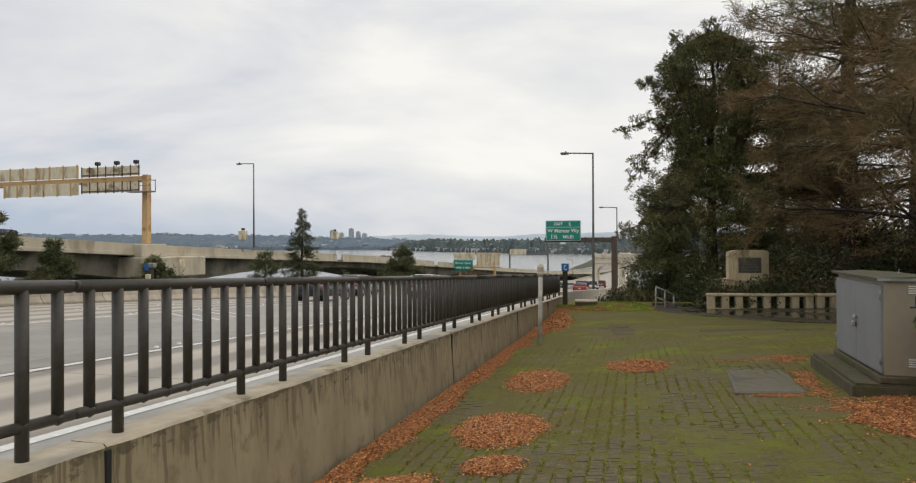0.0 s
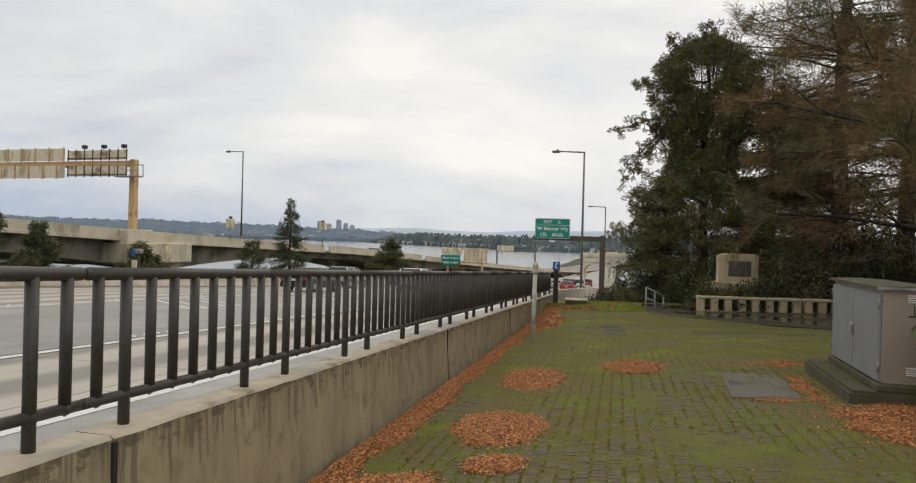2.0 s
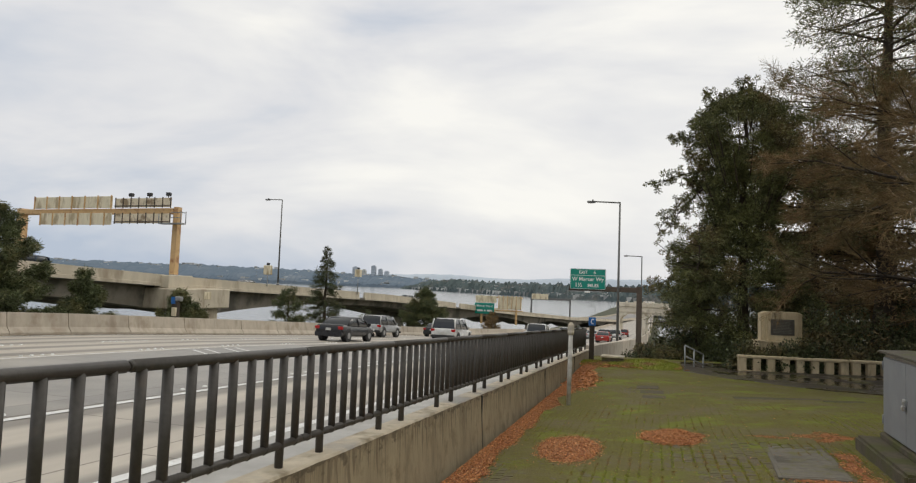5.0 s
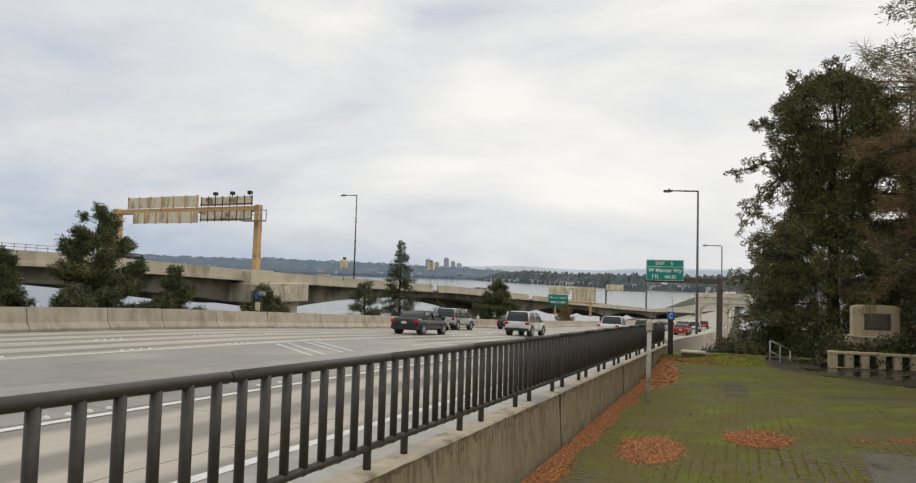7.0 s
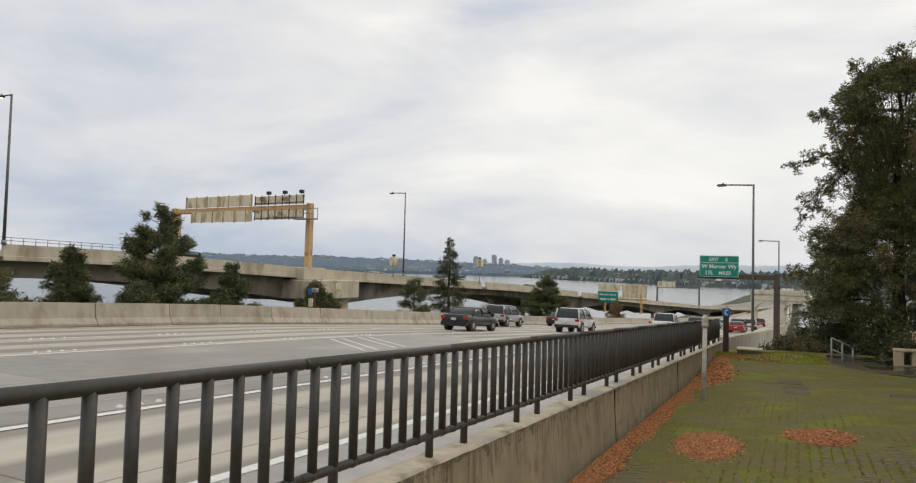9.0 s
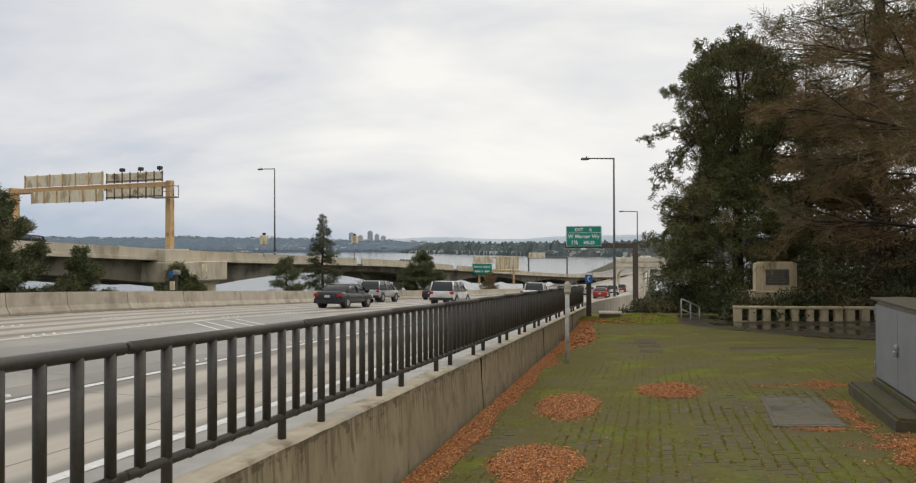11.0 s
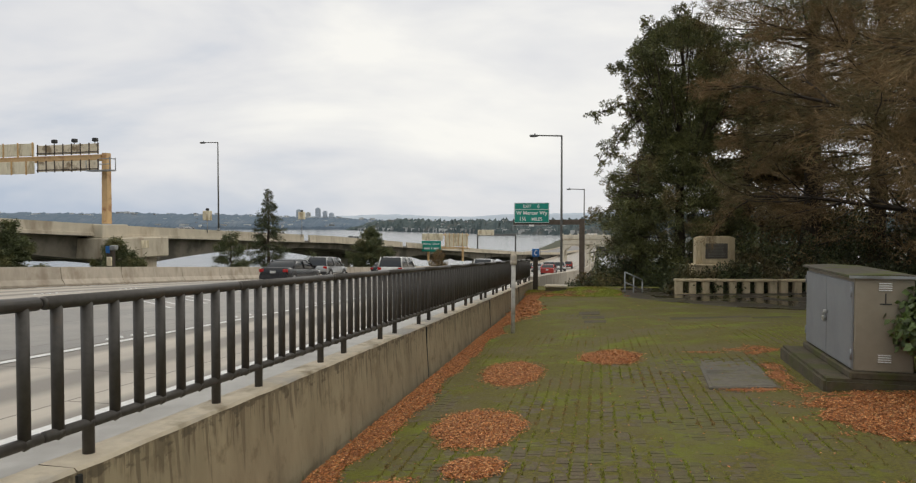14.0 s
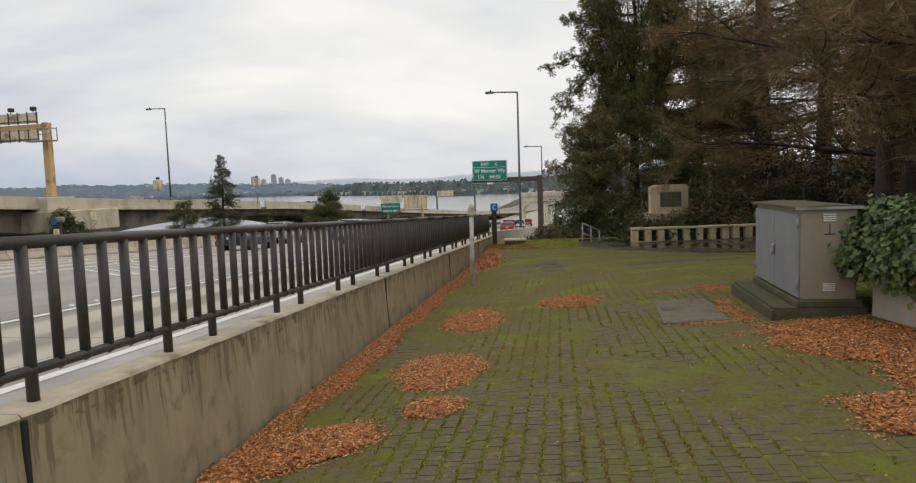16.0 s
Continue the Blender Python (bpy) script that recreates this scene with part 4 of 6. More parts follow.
# grass verge at the far edge, and blades in the joints
rg = np.random.default_rng(32)
n = 15000
X, Y = rg.uniform(1.6, 4.75, n), 21.0 + rg.random(n) ** 0.9 * 2.4
m1 = 90000
r_ = rg.integers(0, 60, m1)
ls = -0.08 - PW * r_ + rg.normal(0, 0.010, m1)
ss = 3.3 + 11.5 * rg.random(m1) ** 1.4
X2, Y2 = -1.336 + UX * ss - UY * ls, UY * ss + UX * ls
keep = np.array([noise.noise((x * 0.9, y * 0.7, 8.0)) + 0.6 * noise.noise((x * 5, y * 5, 4.0)) > -0.05 for x, y in zip(X2, Y2)])
X2, Y2 = X2[keep], Y2[keep]
for nm, xx, yy, hh, lab in (("verge_grass", X, Y, 0.065, "short ragged grass on the plaza verge"), ("joint_grass", X2, Y2, 0.028, "tiny grass blades in the paver joints")):
    k = len(xx)
    bump_ = 0.19 * np.exp(-((yy - 22.6) / 0.9) ** 2) * smooth(4.9, 3.9, xx) * (0.3 + 0.7 * smooth(2.4, 3.6, xx)) - 0.03 if nm == "verge_grass" else 0
    Pz = plaza_z(xx, yy) + bump_ - 0.005
    V, F = leaves(np.stack([xx, yy, Pz], 1), np.stack([rg.normal(0, .45, k), rg.normal(0, .45, k), np.ones(k)], 1), unit(rg, k), rg.uniform(0.5, 1, k) * hh, rg.uniform(0.5, 1, k) * hh * (0.22 if nm == "verge_grass" else 0.5))
    tagged(np_part(nm, V, F, M["grass"]), lab, "grass", kind="stuff")
vs = plaza_sheet("verge_mound", 21.0, 25.6, -6.6, -0.02, 0.25, lambda X, Y: plaza_z(X, Y) - 0.03 + 0.19 * np.exp(-((Y - 22.6) / 0.9) ** 2) * smooth(4.9, 3.9, X) * (0.3 + 0.7 * smooth(2.4, 3.6, X)), M["grass"])
tagged(vs, "low mossy turf verge at the plaza edge", "verge", kind="structure")

# ---- grey lid in the paving ----
lid = empty("access_lid", (3.645, 8.96, float(plaza_z(3.645, 8.96)) + 0.001), -11.5)
q = Matrix.Rotation(math.atan(0.075), 4, "Y").inverted() @ Matrix.Rotation(-0.033, 4, "X")
for nm, lo, hi, mt in (("frame", (-0.335, -0.97, -0.05), (0.335, 0.97, 0.006), "plate"), ("lid", (-0.30, -0.935, -0.03), (0.30, -0.01, 0.012), "plate"), ("lid", (-0.30, 0.0, -0.03), (0.30, 0.935, 0.010), "plate")):
    part(nm, box(lo, hi, 0.006, q), M[mt], lid)
tagged(lid, "damp grey concrete access lid set in mossy paving", "access cover")

# ---- utility cabinet on its plinth ----
CZ, CX, CY, CRZ = 0.53, 4.39, 7.70, -9.7
pl = empty("cabinet_plinth", (CX, CY, 0.30), CRZ)
part("slab", box((-0.27, -0.06, -0.12), (0.66, 1.86, 0.155), 0.03, seg=2), M["plinth"], pl)
part("footing", box((-0.03, -0.03, 0.15), (0.60, 1.76, CZ - 0.30), 0.015), M["plinth"], pl)
tagged(pl, "low mossy concrete plinth under a utility cabinet", "plinth")
cab = empty("utility_cabinet", (CX, CY, CZ), CRZ)
H, W_, L_ = 0.925, 0.54, 1.70
part("body", box((0.012, 0, 0), (W_, L_, H), 0.008), M["cab_side"], cab, "beige-grey painted side")
for k, (y0, y1) in enumerate(((0.012, L_ / 2 - 0.004), (L_ / 2 + 0.004, L_ - 0.012))):
    d = part("door", box((-0.012, y0, 0.02), (0.012, y1, H - 0.045), 0.006), M["steel_grey"], cab, "grey steel door")
    for hz in (0.16, 0.78):
        yy = y0 if k == 0 else y1
        part("hinge", rod((-0.014, yy, hz - 0.05), (-0.014, yy, hz + 0.05), 0.011), M["steel_grey"], d)
hasp = part("hasp", box((-0.035, L_ / 2 - 0.045, 0.47), (-0.012, L_ / 2 + 0.045, 0.505), 0.004), M["chrome"], cab, "bright steel hasp")
bm = bmesh.new()
add_box(bm, (-0.055, L_ / 2 - 0.035, 0.385), (-0.022, L_ / 2 + 0.03, 0.44), 0.008)
for a, b in (((-0.038, L_ / 2 - 0.022, 0.43), (-0.038, L_ / 2 - 0.022, 0.485)), ((-0.038, L_ / 2 + 0.018, 0.43), (-0.038, L_ / 2 + 0.018, 0.485)), ((-0.038, L_ / 2 - 0.024, 0.485), (-0.038, L_ / 2 + 0.02, 0.485))):
    add_rod(bm, a, b, 0.006, n=8)
part("padlock", bm, M["chrome"], cab, "bright padlock")
part("roof", prism([(-0.05, H + 0.002), (W_ + 0.045, H + 0.002), (W_ + 0.045, H + 0.026), (W_ / 2, H + 0.04), (-0.05, H + 0.026)], -0.045, L_ + 0.045, "y"), M["cab_roof"], cab, "dull sheet roof with moss")
part("roof_edge", box((-0.052, -0.049, H - 0.004), (W_ + 0.047, -0.043, H + 0.024)), M["galv"], cab)
for zz in (0.085, 0.79):
    v = part("vent", box((0.215, -0.006, zz), (0.345, 0.004, zz + 0.095), 0.003), M["cab_side"], cab)
    for i in range(4):
        part("slat", box((0.222, -0.013, zz + 0.010 + i * 0.022), (0.338, -0.004, zz + 0.021 + i * 0.022), 0.002), M["white"], v)
bm = box((0.235, -0.008, 0.665), (0.335, 0.0, 0.676))
add_box(bm, (0.280, -0.008, 0.67), (0.288, 0.0, 0.775))
part("bracket", bm, M["trim"], cab)
tagged(cab, "grey steel utility cabinet with padlocked double doors", "cabinet")

# ---- planted retaining wall with ivy ----
rw = empty("retaining_wall", (0, 0, 0))
part("body", prism([(4.98, 0.1), (5.28, 0.1), (5.26, 1.0), (5.0, 1.0)], 1.2, 7.45, "y"), M["barrier"], rw)
tagged(rw, "low mossy concrete retaining wall under ivy", "wall", kind="structure")
rg = np.random.default_rng(8)
n = 12500
Yv = rg.uniform(1.6, 7.75, n)
ang = rg.uniform(-0.42, 2.3, n)
lump = np.vectorize(lambda y, a: 0.10 * noise.noise((y * 1.3, a * 1.5, 3.3)) + 0.07 * noise.noise((y * 4, a * 4, 7.3)))(Yv, ang)
R = 0.46 + lump + rg.normal(0, 0.045, n)
Xv, Zv = 5.28 - np.cos(ang) * R * 1.08 + np.maximum(ang - 1.57, 0) * 1.0, 0.98 + np.sin(ang) * R * 1.02
P = np.stack([Xv, Yv, Zv], 1)
out = np.stack([-np.cos(ang), rg.normal(0, 0.4, n), np.sin(ang)], 1)
D = np.stack([rg.normal(-0.2, 0.5, n), rg.normal(0, 0.7, n), rg.normal(-0.6, 0.45, n)], 1)
V, F = leaves(P, D, out + 0.35 * unit(rg, n), rg.uniform(0.05, 0.092, n), rg.uniform(0.046, 0.085, n), 0.12)
ivy = empty("ivy_hedge", (5.3, 4.6, 0.9))
ivy_l = np_part("foliage", V - np.array([5.3, 4.6, 0.9]), F, M["ivy"], ivy)
n = 2600
P2 = np.stack([rg.uniform(5.0, 8.2, n), rg.uniform(1.6, 9.0, n), np.zeros(n)], 1)
P2[:, 2] = 1.18 + 0.18 * np.vectorize(lambda x, y: noise.noise((x * 1.2, y * 1.2, 0)))(P2[:, 0], P2[:, 1]) + rg.uniform(-0.06, 0.08, n) + 0.05 * (P2[:, 0] - 5)
V, F = leaves(P2, np.stack([rg.normal(0, 1, n), rg.normal(0, 1, n), rg.normal(-.2, .4, n)], 1), np.stack([rg.normal(0, .4, n), rg.normal(-.3, .4, n), np.ones(n)], 1), rg.uniform(0.08, 0.14, n), rg.uniform(0.07, 0.12, n), 0.12)
np_part("top_foliage", V - np.array([5.3, 4.6, 0.9]), F, M["ivy"], ivy)
part("core", prism([(-0.20, -0.05), (2.6, -0.1), (2.6, 0.2), (0.05, 0.25), (-0.2, 0.15)], -2.9, 4.2, "y"), M["shrub"], ivy)
tagged(ivy, "glossy green ivy spilling over the retaining wall", "ivy")

# ---- balustrade and monument ----


def balustrade(x0, n, y, zb, seed):
    b = empty("balustrade", (x0, y, zb), 0)
    w = 0.405
    Ln = n * w + 0.22
    part("base", box((0, 0, -0.15), (Ln, 0.24, 0.085), 0.015), M["stone"], b)
    part("cap", box((-0.02, -0.02, 0.45), (Ln + 0.02, 0.26, 0.53), 0.018), M["stone"], b)
    for i in range(n + 1):
        x = i * w
        part("pier", box((x, 0.012, 0.075), (x + 0.22, 0.228, 0.46), 0.02, seg=2), M["stone"], b)
    return tagged(b, "pale stained stone balustrade with square openings", "balustrade", "stone balustrades")


BZ = -0.235
balustrade(6.22, 7, 22.0, BZ, 1)
balustrade(9.40, 5, 22.05, BZ, 2)
balustrade(11.75, 7, 22.05, BZ, 3)
mon = empty("monument", (7.72, 22.9, -0.10), 3)
part("plinth", box((-0.70, -0.10, -0.5), (0.70, 0.56, 0.74), 0.02), M["stone"], mon)
part("base", box((-0.74, -0.12, 0.735), (0.74, 0.58, 0.80), 0.012), M["stone"], mon)
part("block", box((-0.47, 0.0, 0.795), (0.47, 0.42, 1.70), 0.02, seg=2), M["stone"], mon)
for sx in (-1, 1):
    for k in range(3):
        x = sx * (0.495 + 0.048 * k)
        part("fluted_edge", box((x - 0.026, 0.03 + 0.035 * k, 0.795), (x + 0.026, 0.40, 1.685 - 0.02 * k), 0.01), M["stone"], mon)
pq = part("plaque", box((-0.36, -0.022, 0.985), (0.34, 0.008, 1.47), 0.008), M["bronze"], mon, "dark bronze plaque")
rr = random.Random(4)
for i in range(9):
    wd = rr.uniform(0.20, 0.31)
    part("text_bar", box((-wd, -0.030, 1.425 - i * 0.047), (wd - 0.02, -0.021, 1.445 - i * 0.047)), M["bronze_text"], pq)
tagged(mon, "pale stepped stone monument with a dark bronze plaque", "monument")

# ---- step handrail, post with phone sign, marker post, low box ----
hr = empty("handrail", (4.72, 22.3, -0.24))
for nm, a, b in (("post", (0, 0, -0.3), (0, 0, 0.72)), ("post", (0.29, 0.1, -0.4), (0.29, 0.1, 0.60)), ("post", (0.58, 0.2, -0.5), (0.58, 0.2, 0.46)),
                 ("rail", (0, 0, 0.72), (0.58, 0.2, 0.46)), ("rail", (0, 0, 0.40), (0.58, 0.2, 0.14))):
    part(nm, rod(a, b, 0.022), M["galv"], hr)
tagged(hr, "grey tubular handrail beside descending steps", "handrail")
bx, by = 1.11, 13.73
bz = float(plaza_z(bx, by))
bo = empty("marker_post", (bx, by, bz))
part("shaft", rod((0, 0, -0.1), (0.012, 0, 1.33), 0.042, 0.040, 14), M["post_grey"], bo)
bm = rod((0.012, 0, 1.32), (0.013, 0, 1.40), 0.058, 0.062, 14)
add_rod(bm, (0.013, 0, 1.40), (0.013, 0, 1.50), 0.062, 0.060, 14)
add_rod(bm, (0.013, 0, 1.50), (0.013, 0, 1.55), 0.060, 0.025, 14)
part("cap", bm, M["coping"], bo, "weathered pale cap")
tagged(bo, "slim grey metal post with a rounded cap", "post")
px_, py_ = 1.97, 23.4
pz_ = float(plaza_z(px_, py_))
ph = empty("phone_post", (px_, py_, pz_))
part("post", box((-0.08, -0.08, -0.3), (0.08, 0.08, 1.2), 0.012), M["wood"], ph)
sg = part("sign_panel", box((-0.12, -0.115, 1.13), (0.12, -0.092, 1.40), 0.01), M["blue"], ph, "blue telephone sign")
bm = bmesh.new()
for a0 in range(8):
    a, b = radians(60 + a0 * 30), radians(60 + a0 * 30 + 30)
    add_rod(bm, (0.02 + 0.055 * math.cos(a), -0.119, 1.265 + 0.075 * math.sin(a)), (0.02 + 0.055 * math.cos(b), -0.119, 1.265 + 0.075 * math.sin(b)), 0.015, n=6)
part("receiver_symbol", bm, M["white"], sg)
tagged(ph, "dark wooden post carrying a small blue telephone sign", "sign post")
ub = empty("low_utility_box", (2.62, 22.9, -0.25), -8)
part("body", box((-0.33, -0.25, -0.25), (0.33, 0.25, 0.20), 0.012), M["plinth"], ub)
part("lid", box((-0.36, -0.28, 0.20), (0.36, 0.28, 0.255), 0.012), M["coping"], ub)
tagged(ub, "low grey concrete box with a pale lid", "utility box")
# drain slabs in the moss
for (x, y, w, d) in ((3.0, 17.3, 0.5, 0.55), (2.95, 16.2, 0.5, 0.5), (2.85, 15.1, 0.46, 0.4), (5.2, 15.0, 1.6, 0.35), (6.2, 14.4, 0.7, 0.25)):
    g = empty("drain_slab", (x, y, float(plaza_z(x, y)) + 0.012), ROAD_RZ)
    part("slab", box((-w / 2, -d / 2, -0.05), (w / 2, d / 2, 0.006), 0.01, Matrix.Rotation(-0.05, 4, "Y")), M["plinth"], g)
    tagged(g, "dark damp slab sunk in mossy paving", "drain cover", "slabs in the paving")

# ---- trees ----


def grow_conifer(name, x, y, zb, height, reach, seed, needle, n_limbs=70, per=120, needle_len=0.16, start=0.12, droop=0.1, shape=None, label="", clump=0.55, lean=0.0, width=0.35, gap=0.0, lift=0.0, blade=(0.25, 0.5), carve=0.0, grain=0.9):
    """A trunk, whorls of limbs with side twigs, and tufts of needles along them."""
    rg = np.random.default_rng(seed)
    t = empty(name, (x, y, zb))
    top = np.array([lean, 0, height])
    nt_ = 9
    tp = [np.array([lean * (i / nt_) ** 2 + 0.06 * rg.normal() * (0 < i < nt_), 0.06 * rg.normal() * (0 < i < nt_), height * i / nt_]) for i in range(nt_ + 1)]
    tr = [max(0.015, 0.021 * height * (1 - i / nt_) ** 0.8) for i in range(nt_ + 1)]
    V, F = sweep(tp, tr, 9)
    np_part("trunk", V, F, M["bark"], t, smooth=True)
    segs, P, D = [], [], []
    for k in range(n_limbs):
        h = start + (0.985 - start) * ((k + rg.random()) / n_limbs)
        a = rg.uniform(0, 2 * math.pi)
        r = reach * shape(h) * rg.uniform(0.62, 1.12)
        if gap and noise.noise((math.cos(a) * 1.3, math.sin(a) * 1.3, h * 5 + seed)) < -gap:
            r *= 0.45
        base = np.array([np.interp(h * nt_, range(nt_ + 1), [p[i] for p in tp]) for i in range(3)])
        d = np.array([math.cos(a), math.sin(a), 0])
        up = lift + 0.35 * (h - 0.45) + rg.normal(0, 0.12)
        prev, n_s = base, 5
        for i in range(1, n_s + 1):
            q = i / n_s
            pt = base + d * r * q + np.array([0, 0, r * (up * q - droop * q * q + 0.10 * max(0, q - 0.6))])
            segs.append([*prev, *pt, 0.012 + 0.035 * r / 3 * (1 - q + 0.2), 0.008 + 0.035 * r / 3 * (1 - q)])
            prev = pt
        m = max(6, int(per * r / reach))
        q = rg.uniform(0.22, 1.04, m) ** 0.8
        C = base + d * (r * q)[:, None] + np.stack([0 * q, 0 * q, r * (up * q - droop * q * q + 0.10 * np.maximum(0, q - 0.6))], 1)
        side = np.array([-d[1], d[0], 0])
        sp = rg.normal(0, 1, m) * width * r * (0.35 + 0.5 * (1 - np.abs(q - 0.55)))
        C = C + side * sp[:, None] - d * (np.abs(sp) * 0.5)[:, None] + np.stack([0 * q, 0 * q, rg.normal(0, 0.10, m) - 0.12 * np.abs(sp)], 1)
        P.append(C)
        D.append(d * 0.7 + side * np.sign(sp)[:, None] * 0.6 + rg.normal(0, 0.35, (m, 3)))
    V, F = tubes(segs, 5)
    np_part("branching", V, F, M["bark"], t)["kind"] = "stuff"
    P, D = np.concatenate(P), np.concatenate(D)
    if carve:
        # boughs gather into clumps with gaps between
        hold = np.array([noise.noise((p[0] * grain + seed, p[1] * grain, p[2] * grain * 1.25)) for p in P]) > carve - 0.5
        P, D = P[hold], D[hold]
    # each tuft: several needle sprays round a twig end
    k = 7
    PP = np.repeat(P, k, 0) + rg.normal(0, needle_len * clump, (len(P) * k, 3))
    DD = np.repeat(D, k, 0) + rg.normal(0, 0.75, (len(P) * k, 3))
    n = len(PP)
    V, F = leaves(PP, DD, unit(rg, n), rg.uniform(0.7, 1.5, n) * needle_len, rg.uniform(*blade, n) * needle_len, 0.15)
    np_part("crown", V, F, needle, t)
    return tagged(t, label, "tree")


def cone(h):
    return (1 - h) ** 0.85 * 0.98 + 0.03


def column(h):
    return float(np.interp(h, [0, 0.1, 0.3, 0.45, 0.55, 0.64, 0.75, 0.82, 0.92, 1.0], [0.66, 0.84, 0.80, 0.74, 0.60, 0.66, 0.98, 0.76, 0.66, 0.26]))


def shoots(h):
    return float(np.interp(h, [0, 0.12, 0.35, 0.6, 0.85, 1.0], [0.6, 1.0, 0.9, 0.62, 0.3, 0.06]))


def rounded(h):
    return float(np.interp(h, [0, 0.15, 0.4, 0.7, 0.9, 1.0], [0.55, 0.95, 1.0, 0.78, 0.42, 0.1]))


def ivied_tree(name, x, y, zb, height, knots, boughs, seed, label):
    """A trunk wrapped in a dense column of leaf clumps, with ragged shoots and a few free boughs."""
    rg = np.random.default_rng(seed)
    t = empty(name, (x, y, zb))
    tp = [np.array([0.05 * rg.normal(), 0.05 * rg.normal(), height * 0.96 * i / 9]) for i in range(10)]
    V, F = sweep(tp, [0.24 * (1 - i / 10) + 0.02 for i in range(10)], 10)
    np_part("trunk", V, F, M["bark"], t, smooth=True)
    hs, rs = [k[0] for k in knots], [k[1] for k in knots]
    C, R, O, segs = [], [], [], []
    for i in range(1350):
        h = 0.02 + 0.97 * rg.random() ** 0.9
        a = rg.uniform(0, 2 * math.pi)
        d = np.array([math.cos(a), math.sin(a), 0.0])
        lump = 1 + 0.30 * noise.noise((d[0] * 1.6, d[1] * 1.6, h * 7 + seed)) + 0.16 * noise.noise((d[0] * 4, d[1] * 4, h * 16))
        r = float(np.interp(h, hs, rs)) * lump * (1 - 0.5 * rg.random() ** 2.6)
        if noise.noise((d[0] * 2.6 + 9, d[1] * 2.6, h * 11)) < -0.22:
            r *= 0.78
        c = np.array([0, 0, h * height]) + d * r
        C.append(c), R.append(rg.uniform(0.16, 0.36)), O.append(d + np.array([0, 0, 0.35]))
        if rg.random() < 0.14:
            # a shoot that stands out of the mass
            up = rg.uniform(0.0, 0.9) + 1.2 * max(0.0, h - 0.9) * 8
            e = c + (d + np.array([0, 0, up])) * rg.uniform(0.2, 0.5)
            segs.append([*(c * 0.9), *e, 0.02, 0.008])
            C.append(e), R.append(rg.uniform(0.07, 0.15)), O.append(d + np.array([0, 0, 0.6]))
    for h, az, ln, rise, droop in boughs:
        d = np.array([math.cos(radians(az)), math.sin(radians(az)), 0.0])
        side = np.array([-d[1], d[0], 0.0])
        prev = np.array([0, 0, h * height])
        for i in range(1, 11):
            q = i / 10
            p = np.array([0, 0, h * height]) + d * ln * q + np.array([0, 0, rise * q - droop * q * q]) + side * 0.10 * math.sin(7 * q + h * 40)
            segs.append([*prev, *p, 0.06 * (1.1 - q), 0.06 * (1.0 - q) + 0.008])
            prev = p
            if q > 0.45:
                for _ in range(6):
                    e = p + rg.normal(0, 1, 3) * np.array([0.16, 0.16, 0.20]) + np.array([0, 0, -0.05])
                    segs.append([*p, *e, 0.014, 0.006])
                    C.append(e), R.append(rg.uniform(0.07, 0.14)), O.append(d + np.array([0, 0, 0.3]))
    V, F = tubes(segs, 5)
    np_part("branching", V, F, M["bark"], t)["kind"] = "stuff"
    R = np.array(R)
    num = np.maximum(40, (230 * (R / 0.3) ** 1.6)).astype(int)
    Cr, Rr, Or = np.repeat(np.array(C), num, 0), np.repeat(R, num), np.repeat(np.array(O), num, 0)
    n = len(Cr)
    U = unit(rg, n)
    P = Cr + U * (Rr * rg.random(n) ** 0.4)[:, None] * np.array([1, 1, 0.75])
    V, F = leaves(P, U * 0.8 + Or * 0.5 + rg.normal(0, 0.4, (n, 3)), U + Or * 0.6, rg.uniform(0.06, 0.13, n), rg.uniform(0.018, 0.042, n), 0.18)
    np_part("crown", V, F, M["needle_ivy"], t)
    return tagged(t, label, "tree")


ivied_tree("ivied_conifer", 7.6, 27.0, -1.6, 11.15, [(0, 2.4), (0.19, 2.6), (0.29, 2.55), (0.39, 2.3), (0.47, 1.75), (0.53, 1.25), (0.63, 1.15), (0.72, 1.6), (0.866, 2.0), (0.924, 1.75), (0.97, 1.1), (1.0, 0.35)],
           [(0.745, 166, 3.25, 0.5, 0.9), (0.75, 160, 3.1, 0.0, 2.2), (0.73, 172, 2.6, 0.2, 2.0), (0.40, 165, 3.4, 0.3, 0.9), (0.46, 168, 2.7, 0.7, 0.6), (0.86, 165, 2.5, 0.5, 0.5), (0.93, 120, 1.0, 1.0, 0.0), (0.94, 250, 0.6, 1.1, 0.0), (0.92, 180, 1.3, 0.9, 0.0)], 21, "tall dark conifer thick with ivy")
grow_conifer("pine", 12.6, 27.5, -1.5, 19.5, 5.2, 22, M["needle_ivy"], 120, 220, 0.16, 0.3, 0.10, rounded, "tall pine with brown-green needles above the plaza", 0.6, 0.2, 0.3, 0.0, carve=0.41, grain=0.75, blade=(0.12, 0.26))
grow_conifer("cedar", 10.9, 29.5, -2.0, 11.5, 3.7, 23, M["needle_brown"], 110, 130, 0.16, 0.05, 0.12, rounded, "bronzed evergreen tree behind the monument", 0.8, 0, 0.3, carve=0.42, grain=0.8, blade=(0.12, 0.24))
